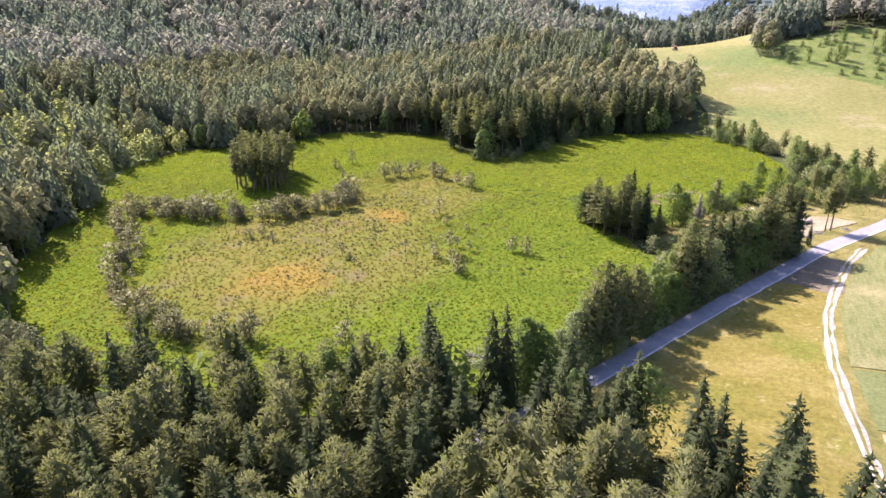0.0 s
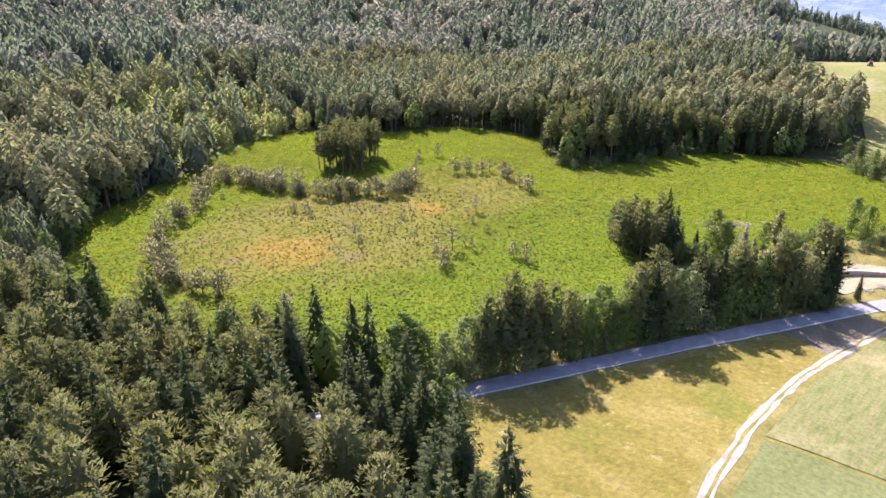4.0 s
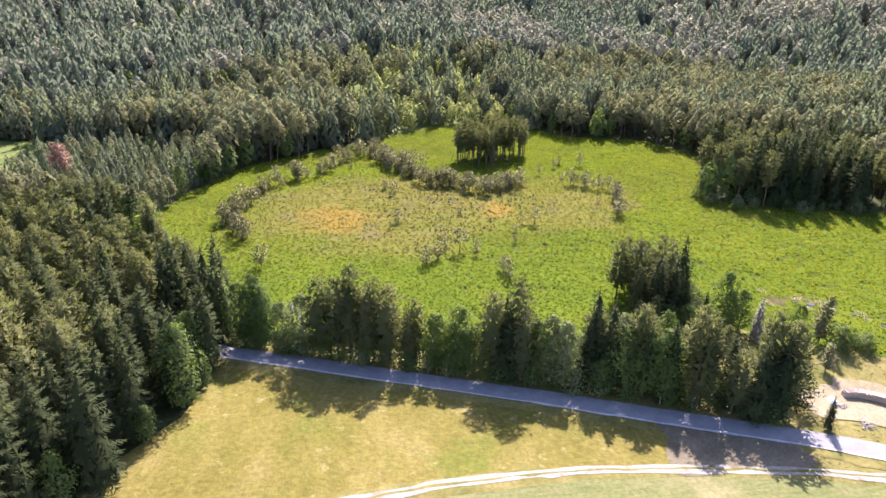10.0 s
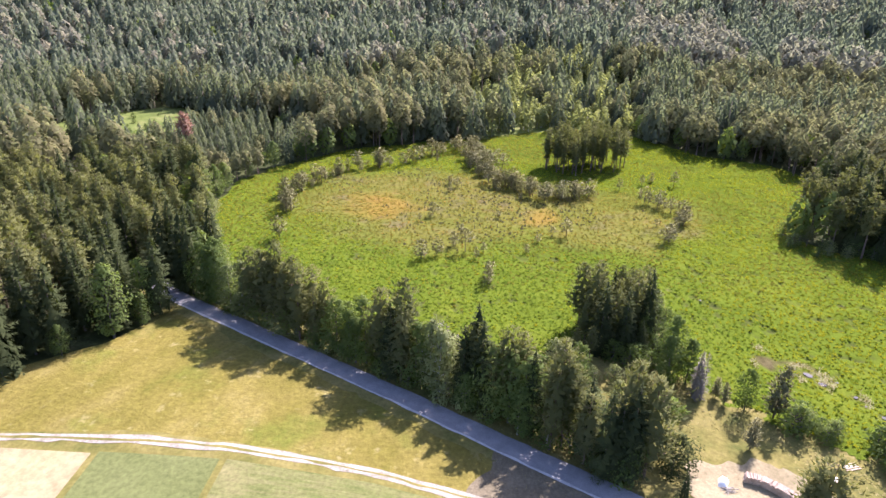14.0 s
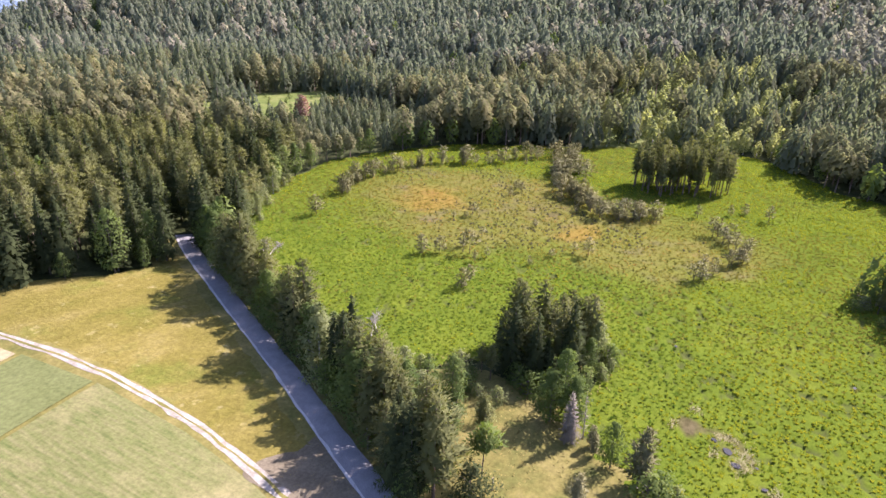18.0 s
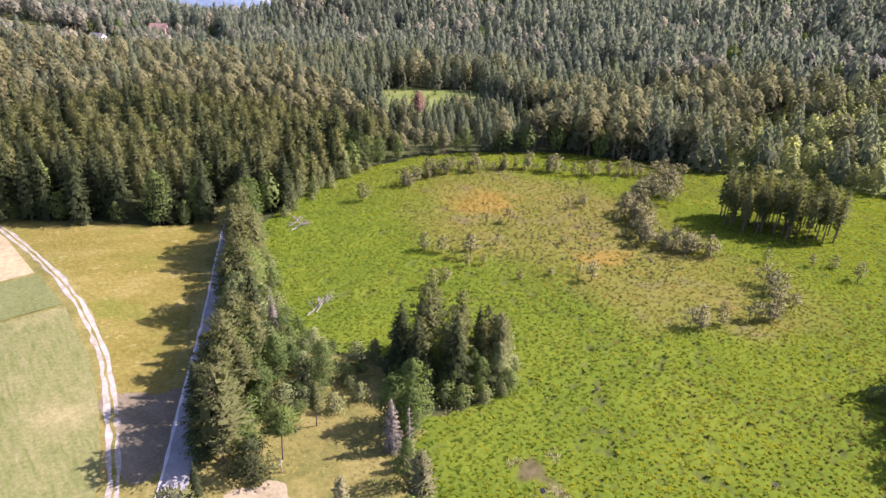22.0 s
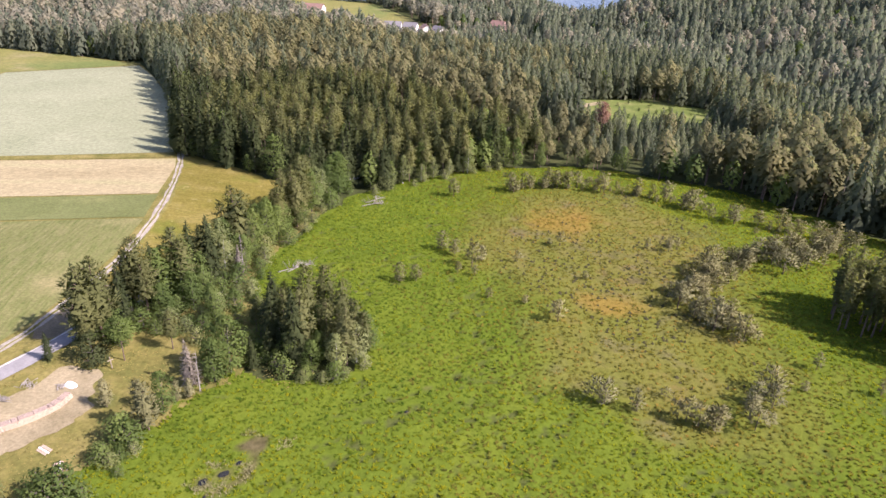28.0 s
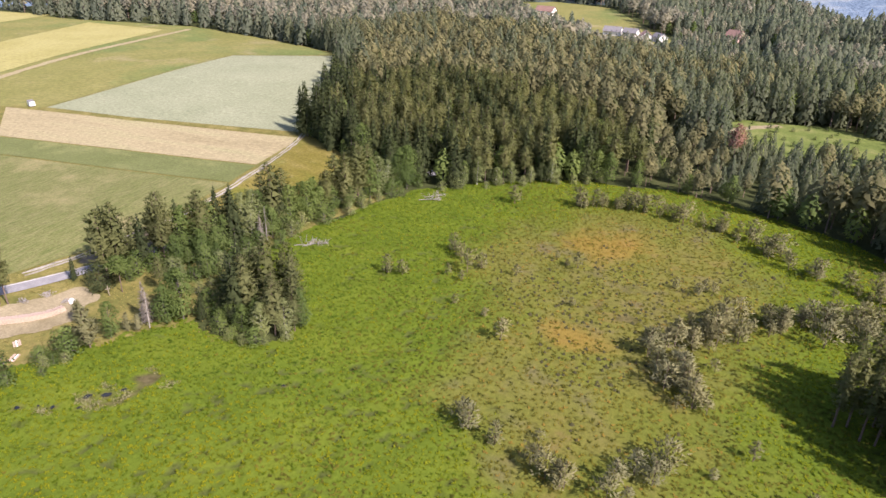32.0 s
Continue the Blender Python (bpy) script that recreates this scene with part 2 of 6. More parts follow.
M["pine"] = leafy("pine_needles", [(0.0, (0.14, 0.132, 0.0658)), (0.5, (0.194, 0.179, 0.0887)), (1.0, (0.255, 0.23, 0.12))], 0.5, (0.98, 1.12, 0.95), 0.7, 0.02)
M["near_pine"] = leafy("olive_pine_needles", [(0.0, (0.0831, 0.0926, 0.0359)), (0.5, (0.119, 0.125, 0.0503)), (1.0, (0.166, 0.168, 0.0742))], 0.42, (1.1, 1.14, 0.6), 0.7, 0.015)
M["hazy_pine"] = leafy("hazy_pine_needles", [(0.0, (0.162, 0.153, 0.111)), (0.5, (0.205, 0.191, 0.138)), (1.0, (0.247, 0.228, 0.166))], 0.48, (1.02, 1.12, 1.0), 0.65, 0.02)
M["leaf"] = leafy("broad_leaves", [(0.0, (0.062, 0.09, 0.028)), (0.5, (0.1, 0.136, 0.04)), (1.0, (0.155, 0.19, 0.06))], 0.42, (1.25, 1.35, 0.5), 0.65, 0.03)
M["pale_leaf"] = leafy("pale_leaves", [(0.0, (0.115, 0.135, 0.05)), (0.5, (0.17, 0.19, 0.075)), (1.0, (0.24, 0.255, 0.11))], 0.4, (1.0, 1.1, 0.5), 0.65, 0.08)
M["birch_leaf"] = leafy("birch_leaves", [(0.0, (0.17, 0.19, 0.085)), (0.5, (0.25, 0.268, 0.125)), (1.0, (0.34, 0.35, 0.18))], 0.6, (1.3, 1.3, 0.75), 0.65, 0.06)
M["bog_pine"] = leafy("bog_pine_needles", [(0.0, (0.105, 0.105, 0.0504)), (0.5, (0.151, 0.145, 0.072)), (1.0, (0.212, 0.2, 0.108))], 0.2, (1.0, 1.0, 0.6), 0.7, 0.02)
M["rust"] = leafy("rust_needles", [(0.0, (0.2, 0.115, 0.08)), (0.5, (0.28, 0.16, 0.115)), (1.0, (0.36, 0.22, 0.16))], 0.3, (1.0, 0.8, 0.7))
M["bark"] = bark("grey_bark", (0.05, 0.042, 0.034), (0.13, 0.11, 0.09))
M["pine_bark"] = bark("pine_bark", (0.06, 0.043, 0.033), (0.17, 0.115, 0.08))
M["birch_bark"] = bark("birch_bark", (0.18, 0.17, 0.15), (0.5, 0.48, 0.44))
M["dead_wood"] = bark("bleached_wood", (0.17, 0.15, 0.13), (0.34, 0.305, 0.265))
M["grey_twig"] = leafy("grey_dead_twigs", [(0.0, (0.12, 0.105, 0.085)), (0.5, (0.2, 0.17, 0.14)), (1.0, (0.3, 0.26, 0.21))], 0.15)
M["log"] = bark("pale_firewood", (0.25, 0.185, 0.14), (0.4, 0.31, 0.25))
M["cut"] = bark("cut_wood", (0.33, 0.24, 0.17), (0.48, 0.37, 0.28))
M["forest_floor"] = soil("forest_floor", [(0.3, (0.028, 0.034, 0.014)), (0.55, (0.048, 0.056, 0.020)), (0.8, (0.080, 0.076, 0.036))], 0.2)
M["meadow"] = soil("dry_meadow", [(0.25, (0.0918, 0.0927, 0.017)), (0.4, (0.129, 0.111, 0.0236)), (0.55, (0.153, 0.127, 0.0321)), (0.68, (0.183, 0.151, 0.0491)), (0.8, (0.142, 0.122, 0.0321))], 0.06, fine=1.1, relief=1.0, depth=0.3, stretch=(35, 0.8, 1.6), patches=((0.045, 0.52, 0.66, (0.105, 0.115, 0.02)), (0.3, 0.6, 0.72, (0.24, 0.205, 0.085))))
M["verge"] = soil("verge_grass", [(0.3, (0.0817, 0.088, 0.0235)), (0.5, (0.142, 0.125, 0.037)), (0.7, (0.198, 0.165, 0.0605))], 0.16, fine=1.2)
M["asphalt"] = soil("worn_asphalt", [(0.3, (0.178, 0.17, 0.168)), (0.7, (0.255, 0.244, 0.24))], 0.5, 0.85, 0.2, 6.0)
# bare soil with the tree shade over the turning place put into its colour
M["shaded_soil"] = soil("shaded_bare_soil", [(0.3, (0.105, 0.088, 0.056)), (0.7, (0.172, 0.144, 0.096))], 0.2, 0.95, 0.3, 2.0)
M["pale_edge"] = soil("pale_road_edge", [(0.3, (0.33, 0.31, 0.29)), (0.7, (0.5, 0.48, 0.45))], 0.7, 0.95, 0.3, 3.0)
M["track_gravel"] = soil("rutted_gravel", [(0.28, (0.15, 0.132, 0.095)), (0.45, (0.235, 0.212, 0.172)), (0.7, (0.33, 0.305, 0.262))], 0.5, 0.95, 0.5, 2.5)
M["yard"] = soil("bare_yard_soil", [(0.3, (0.18, 0.149, 0.086)), (0.7, (0.279, 0.233, 0.146))], 0.15, 0.95, 0.3, 2.0)
M["pale_crop"] = soil("pale_ripening_crop", [(0.3, (0.185, 0.197, 0.118)), (0.7, (0.23, 0.237, 0.15))], 0.03, 0.95, 0.3, 0.8)
M["stubble"] = soil("dry_stubble", [(0.25, (0.216, 0.178, 0.098)), (0.5, (0.269, 0.226, 0.129)), (0.75, (0.247, 0.232, 0.118))], 0.05, 0.95, 0.3, 0.8, (8, 0.3, 2.0))
M["young_crop"] = soil("young_green_crop", [(0.3, (0.0981, 0.111, 0.0381)), (0.7, (0.126, 0.137, 0.053))], 0.06, 0.9, 0.4, 1.4, patches=((0.05, 0.55, 0.7, (0.165, 0.165, 0.065)),))
M["row_crop"] = soil("row_crop_soil", [(0.3, (0.082, 0.098, 0.03)), (0.45, (0.112, 0.121, 0.041)), (0.58, (0.138, 0.135, 0.054)), (0.74, (0.168, 0.156, 0.072))], 0.05, 0.9, 0.5, 1.6, (2, 26, 3), patches=((0.035, 0.52, 0.68, (0.195, 0.172, 0.08)),))
M["pasture"] = soil("mown_pasture", [(0.25, (0.128, 0.132, 0.038)), (0.5, (0.16, 0.152, 0.05)), (0.75, (0.195, 0.178, 0.068))], 0.02, 0.95, 0.3, 0.5, patches=((0.011, 0.5, 0.62, (0.112, 0.135, 0.042)), (0.016, 0.58, 0.7, (0.225, 0.192, 0.1))))
M["scrub_grass"] = soil("green_scrub_grass", [(0.3, (0.075, 0.1, 0.025)), (0.5, (0.11, 0.135, 0.035)), (0.7, (0.16, 0.165, 0.06))], 0.12, fine=0.9)
M["yellow_field"] = soil("yellow_field", [(0.3, (0.238, 0.214, 0.075)), (0.7, (0.29, 0.262, 0.105))], 0.03, 0.95, 0.3, 0.6)


# ---- builders ----
def mesh_of(name, verts, faces, mats, index=None, attrs=None, smooth=False, normals=None):
    """A mesh from arrays: faces all of one size."""
    me = bpy.data.meshes.new(name)
    verts, faces = np.asarray(verts, np.float32), np.asarray(faces, np.int32)
    n, k = faces.shape
    me.vertices.add(len(verts))
    me.vertices.foreach_set("co", verts.ravel())
    me.loops.add(n * k)
    me.loops.foreach_set("vertex_index", faces.ravel())
    me.polygons.add(n)
    me.polygons.foreach_set("loop_start", np.arange(0, n * k, k, dtype=np.int32))
    for m in mats:
        me.materials.append(m)
    if index is not None:
        me.polygons.foreach_set("material_index", np.asarray(index, np.int32))
    me.polygons.foreach_set("use_smooth", np.full(n, bool(smooth)))
    for key, values in (attrs or {}).items():
        me.attributes.new(key, "FLOAT", "POINT").data.foreach_set("value", np.asarray(values, np.float32))
    me.update(calc_edges=True)
    me.validate()
    if normals is not None:
        me.attributes.new("custom_normal", "FLOAT_VECTOR", "POINT").data.foreach_set("vector", np.asarray(normals, np.float32).ravel())
    return me


def part(name, me, parent, label=""):
    ob = new(name, me)
    ob.parent = parent
    return tagged(ob, label)


def soup(tris):
    """Verts and faces of loose triangles, n x 3 x 3."""
    tris = np.asarray(tris, np.float32).reshape(-1, 3, 3)
    return tris.reshape(-1, 3), np.arange(len(tris) * 3).reshape(-1, 3)


def rounded(tris, keep=0.34, lift=0.6):
    """Leaf triangles turned to face outwards, with normals that follow the crown's round form."""
    tris = np.asarray(tris, np.float32).reshape(-1, 3, 3).copy()
    flat = np.cross(tris[:, 1] - tris[:, 0], tris[:, 2] - tris[:, 0])
    flat /= np.linalg.norm(flat, axis=1)[:, None] + 1e-9

    def outward(p):
        r = np.hypot(p[..., 0], p[..., 1])
        o = np.stack([p[..., 0], p[..., 1], lift * r + 0.3], axis=-1)
        return o / np.linalg.norm(o, axis=-1)[..., None]

    turned = (flat * outward(tris.mean(axis=1))).sum(axis=1) < 0
    tris[turned] = tris[turned][:, ::-1]
    flat[turned] *= -1
    n = outward(tris) * (1 - keep) + flat[:, None, :] * keep
    return tris, n / np.linalg.norm(n, axis=2)[..., None]


def rod(points, radii, sides=6):
    """Triangles of a tapered round stem along points."""
    rings = []
    pts = [Vector(p) for p in points]
    for k, (p, r) in enumerate(zip(pts, radii)):
        ahead = (pts[min(k + 1, len(pts) - 1)] - pts[max(k - 1, 0)]).normalized()
        a = ahead.orthogonal().normalized()
        b = ahead.cross(a)
        rings.append([p + (a * math.cos(6.2832 * s / sides) + b * math.sin(6.2832 * s / sides)) * r for s in range(sides)])
    tris = []
    for r0, r1 in zip(rings[:-1], rings[1:]):
        for s in range(sides):
            t = (s + 1) % sides
            tris += [(r0[s], r0[t], r1[t]), (r0[s], r1[t], r1[s])]
    for s in range(1, sides - 1):
        tris.append((rings[-1][0], rings[-1][s], rings[-1][s + 1]))
    return np.array([[tuple(v) for v in t] for t in tris], np.float32)


def clump(rng, centre, radius, count, size, middle=None):
    """Leaf sprays strewn through a flattened ball."""
    d = rng.normal(size=(count, 3))
    d /= np.linalg.norm(d, axis=1)[:, None]
    c = np.array(centre) + d * (rng.random((count, 1)) ** 0.45) * np.array(radius)
    out = (c - np.array([0, 0, centre[2] - 1.0])) if middle is None else c - np.array(middle)
    out /= np.linalg.norm(out, axis=1)[:, None] + 1e-6
    n = d * 0.35 + out * 0.55 + rng.normal(size=(count, 3)) * 0.4 + np.array([0, 0, 0.55])
    n /= np.linalg.norm(n, axis=1)[:, None]
    a = np.cross(n, rng.normal(size=(count, 3)))
    a /= np.linalg.norm(a, axis=1)[:, None] + 1e-6
    b = np.cross(n, a)
    s = size * (0.6 + 0.8 * rng.random((count, 1)))
    return np.stack([c - a * s * 0.55 - b * s * 0.2, c + a * s * 0.6 - b * s * 0.15, c + b * s * 0.75], axis=1)


def spray(rng, centre, radius, count, length, width, middle, lift):
    """Needle sprays: slim pointed blades that reach outwards from a bough."""
    d = rng.normal(size=(count, 3))
    d /= np.linalg.norm(d, axis=1)[:, None]
    p = np.array(centre) + d * (rng.random((count, 1)) ** 0.5) * np.array(radius)
    out = p - np.array(middle)
    out /= np.linalg.norm(out, axis=1)[:, None] + 1e-6
    g = out * 0.75 + d * 0.4 + rng.normal(size=(count, 3)) * 0.35 + np.array([0, 0, lift])
    g /= np.linalg.norm(g, axis=1)[:, None]
    side = np.cross(g, np.array([0, 0, 1.0]) + rng.normal(size=(count, 3)) * 0.45)
    side /= np.linalg.norm(side, axis=1)[:, None] + 1e-6
    s = 0.65 + 0.7 * rng.random((count, 1))
    back = p - g * length * 0.3 * s
    return np.stack([back + side * width * s * 0.5, back - side * width * s * 0.5, p + g * length * 0.7 * s], axis=1)


def mantle(rng, z0, z1, count, profile, steep, cover=1.7):
    """A crown's outer boughs: pointed pieces laid over its round form like uneven shingles."""
    fs = np.linspace(0.0, 1.0, 60)
    rs = np.array([profile(f) for f in fs])
    heap = np.cumsum(rs + 0.12 * rs.max())
    area = 6.2832 * rs.mean() * math.hypot(z1 - z0, rs.max())
    wide = math.sqrt(cover * area / count * 0.8)
    tris = []
    for k in range(count):
        f = float(np.interp((k + rng.random()) / count * heap[-1], heap, fs))
        r, a = profile(f), k * 2.39996 + rng.normal() * 0.25
        size = wide * (0.65 + 0.6 * rng.random()) * (0.45 + 0.55 * min(1.0, r / rs.max() + 0.1))
        z = z0 + (z1 - z0) * f
        out = np.array([math.cos(a), math.sin(a), 0.0])
        side = np.array([-math.sin(a), math.cos(a), 0.0])
        reach = r * (0.85 + 0.3 * rng.random())
        top = out * max(0.0, reach - size * (1.25 - steep)) + np.array([0, 0, z + size * steep * 0.9])
        low = out * reach + np.array([0, 0, z - size * steep * 0.45])
        skew = 0.25 * rng.normal() * size
        tris.append((top, low - side * size * 0.55 + np.array([0, 0, skew]), low + side * size * 0.55 - np.array([0, 0, skew])))
    return tris


def frond(rng, root, heading, length, sag, pairs, twig, width, lift):
    """One bough: pairs of pointed side twigs along a bent spine, and its tip."""
    ca, sa = math.cos(heading), math.sin(heading)
    tris = []
    roll = rng.normal() * 0.25

    def spine(s):
        return root + np.array([ca * length * s, sa * length * s, (lift - sag * s + 0.55 * sag * s * s) * length * s])

    for q in range(pairs):
        s = 0.2 + 0.75 * (q + 0.5 * rng.random()) / pairs
        p, ahead = spine(s), spine(min(1.0, s + 0.1)) - spine(s)
        ahead /= np.linalg.norm(ahead) + 1e-6
        for side in (-1, 1):
            reach = twig * length * (1.1 - 0.75 * s) * (0.7 + 0.6 * rng.random()) + 0.18
            out = np.array([-sa * side, ca * side, roll * side - 0.3 + 0.2 * rng.normal()]) * 0.8 + ahead * (0.55 + 0.3 * rng.random())
            out /= np.linalg.norm(out)
            half = ahead * width * (0.6 + 0.5 * rng.random())
            tris.append((p - half, p + half, p + out * reach))
    p, tip = spine(0.82), spine(1.0) + np.array([ca, sa, 0]) * 0.2
    tris.append((p + np.array([-sa, ca, 0]) * width * 0.7, p - np.array([-sa, ca, 0]) * width * 0.7, tip))
    return tris


def spruce_shape(seed, h, detail):
    """Trunk and crown triangles of a slim spruce. detail 2 near, 1 middle, 0 far."""
    rng = np.random.default_rng(seed)
    wide = h * (0.195 + 0.05 * rng.random()) * (1.12, 1.05, 1.0)[detail]
    base = 0.04 + 0.05 * rng.random()

    def girth(f):
        return wide * (1 - f) ** 0.72 * (0.8 + 0.2 * min(1.0, 6 * f)) + 0.12

    if detail == 0:
        tris = mantle(rng, h * base, h * 0.99, 46, girth, 0.85)
    elif detail == 1:
        tris = mantle(rng, h * base, h * 0.99, 110, girth, 0.8)
        for k in range(36):
            f, a = (k + rng.random()) / 36, k * 2.4
            tris += frond(rng, np.array([0, 0, h * (base + (0.98 - base) * f)]), a, girth(f) * 1.15, 0.35, 1, 0.35, 0.25, 0.05)
    else:
        tris = mantle(rng, h * base, h * 0.97, 80, lambda f: girth(f) * 0.58, 0.85)
        for k in range(112):
            f = ((k + 0.7 * rng.random()) / 112) ** 1.12
            length = girth(f) * (0.78 + 0.42 * rng.random())
            tris += frond(rng, np.array([0, 0, h * (base + (0.985 - base) * f)]), k * 2.4 + rng.normal() * 0.3, length, 0.75 - 0.75 * f, 6 if f < 0.75 else 3, 0.4, 0.2, 0.1 + 0.25 * f)
    for j in range(3):
        a = 2.1 * j
        tris.append((np.array([0, 0, h + 0.5]), np.array([math.cos(a) * 0.22, math.sin(a) * 0.22, h * 0.955]), np.array([math.cos(a + 2.1) * 0.22, math.sin(a + 2.1) * 0.22, h * 0.955])))
    trunk = rod([(0, 0, -0.4), (0, 0, h * 0.5), (0, 0, h * 0.96)], [h * 0.011 + 0.05, h * 0.007, 0.03], (3, 3, 6)[detail])
    if detail == 0:
        trunk = rod([(0, 0, -0.4), (0, 0, h * 0.9)], [h * 0.011 + 0.05, 0.04], 3)
    return trunk, np.array(tris, np.float32)


def pine_shape(seed, h, detail, base=0.36, slim=1.0, boughs=50, airy=1.0):
    """A pine: flat plates of needles on rising boughs, under a blunt top."""
    rng = np.random.default_rng(seed)
    lean = rng.normal(size=2) * 0.02 * h
    stem = [(lean[0] * f * f, lean[1] * f * f, h * f - 0.4 * (f == 0)) for f in (0, 0.3, 0.6, 0.96)]
    trunk = [rod(stem, [h * 0.012 + 0.04, h * 0.009 + 0.02, h * 0.006, 0.03], (3, 4, 6)[detail])]
    if detail == 0:
        trunk = [rod([stem[0], stem[3]], [h * 0.012 + 0.04, 0.05], 3)]
    base = base + 0.07 * rng.random()
    wide = h * (0.195 + 0.04 * rng.random()) * slim * (1.2, 1.08, 1.0)[detail]

    def girth(f):
        return wide * (0.62 + 0.38 * min(1.0, 4 * f)) * (1 - f ** 2.8) ** 0.7 + 0.16

    tris = []
    if detail < 2:
        tris += mantle(rng, h * base, h * 0.98, (50, 120)[detail], girth, 0.5, 1.9)
        for k in range((0, 36)[detail]):
            f, a = (k + rng.random()) / 36, k * 2.4 + rng.normal() * 0.4
            tris += frond(rng, np.array([0, 0, h * (base + (0.95 - base) * f)]), a, girth(f) * 1.1, -0.1, 1, 0.35, 0.25, 0.2)
        return np.concatenate(trunk), np.array(tris, np.float32)
    if airy == 1.0:
        tris += mantle(rng, h * base, h * 0.95, 60, lambda f: girth(f) * 0.5, 0.45)
    crown = [np.array(tris, np.float32).reshape(-1, 3, 3)]
    for k in range(boughs):
        f = ((k + 0.8 * rng.random()) / boughs) ** 1.1
        z, a = h * (base + (0.97 - base) * f), k * 2.4 + rng.normal() * 0.4
        reach = girth(f) * (0.5 + 0.5 * rng.random())
        foot = np.array([lean[0] * (z / h) ** 2, lean[1] * (z / h) ** 2, z - 0.15 * reach])
        c = foot + np.array([math.cos(a) * reach * 0.8, math.sin(a) * reach * 0.8, reach * (0.12 + 0.35 * f)])
        rad = (0.34 * girth(f) + 0.22) * (0.8 + 0.5 * rng.random())
        crown.append(spray(rng, c, (rad, rad, rad * 0.3), int((14 + 9 * (1 - f)) * airy), 0.3 + 0.32 * rad, 0.16 + 0.1 * rad, tuple(foot), 0.3))
        if k % 3 == 0:
            trunk.append(rod([tuple(foot), tuple(c)], [0.004 * h, 0.02], 3))
    for k in range(5):
        z, a = h * (base * 0.45 + base * 0.5 * rng.random()), rng.random() * 6.28
        trunk.append(rod([(0, 0, z), (math.cos(a) * 0.06 * h, math.sin(a) * 0.06 * h, z - 0.1)], [0.04, 0.015], 3))
    return np.concatenate(trunk), np.concatenate(crown)


def broad_shape(seed, h, detail, base=0.12, spread=0.24):
    rng = np.random.default_rng(seed)
    trunk = [rod([(0, 0, -0.4), (0.15, 0, h * 0.35), (0.1, 0.2, h * 0.8)], [h * 0.014 + 0.04, h * 0.009, 0.03], (3, 4, 6)[detail])]
    if detail < 2:
        return np.concatenate(trunk), np.array(mantle(rng, h * base, h * 0.98, (56, 120)[detail], lambda f: h * spread * 1.05 * math.sin(math.pi * (0.14 + 0.84 * f)) ** 0.7 + 0.1, 0.45, 1.9), np.float32)
    count, leaves, size = 42, 42, 0.4
    tris = []
    for k in range(count):
        f = (k + rng.random()) / count
        z = h * (base + (0.97 - base) * f)
        girth = h * spread * math.sin(math.pi * (0.16 + 0.8 * f)) ** 0.8
        a, r = k * 2.4 + rng.normal() * 0.4, girth * (0.2 + 0.75 * rng.random() ** 0.6)
        c = (math.cos(a) * r, math.sin(a) * r, z)
        rad = girth * (0.4 + 0.2 * rng.random()) + 0.25
        tris.append(clump(rng, c, (rad * 1.1, rad * 1.1, rad * 0.85), leaves, size * (h / 14) ** 0.4, (0, 0, z - 1.0)))
        if k % 4 == 0:
            trunk.append(rod([(0.1, 0.05, z * 0.72), c], [0.09, 0.03], 3))
    return np.concatenate(trunk), np.concatenate(tris)


def snag_shape(seed, h):
    """A dead standing tree: bare stem and stub branches."""
    rng = np.random.default_rng(seed)
    stem = rod([(0, 0, -0.4), (0.1, 0, h * 0.5), (0.25, 0.1, h)], [h * 0.013 + 0.03, h * 0.008, 0.03], 6)
    twigs = []
    for k in range(64):
        z, a = h * (0.16 + 0.8 * rng.random()), rng.random() * 6.28
        r = (1 - z / h) * h * 0.13 + 0.4
        mid = (math.cos(a) * r * 0.5, math.sin(a) * r * 0.5, z + 0.1)
        twigs.append(rod([(0.1, 0, z), mid, (math.cos(a + 0.2) * r, math.sin(a + 0.2) * r, z - 0.15 * r)], [0.045, 0.03, 0.012], 3))
    return stem, np.concatenate(twigs)


def tree_thing(name, shape, trunk_mat, leaf_mat, label, category, group=""):
    root = tagged(new(name), label, category, group)
    trunk, crown = shape
    v, f = soup(trunk)
    part("trunk", mesh_of("trunk", v, f, [trunk_mat]), root)
    crown, n = rounded(crown)
    v, f = soup(crown)
    part("crown", mesh_of("crown", v, f, [leaf_mat], smooth=True, normals=n), root)
    return root


def beside_road(x, y, clear=3.6):
    """A place moved off the road, towards the bog, where it would stand on it."""
    while float(edge_distance(ROAD, x, y)) < clear:
        x, y = x - 0.36, y + 0.17
    return x, y


def standing(x, y, scale=1.0, turn=0.0, lean=0.0, tall=1.0):
    z = float(lie(x, y))
    return Matrix.Translation((x, y, z)) @ Euler((lean, 0, turn)).to_matrix().to_4x4() @ Matrix.Diagonal((scale, scale, scale * tall, 1))


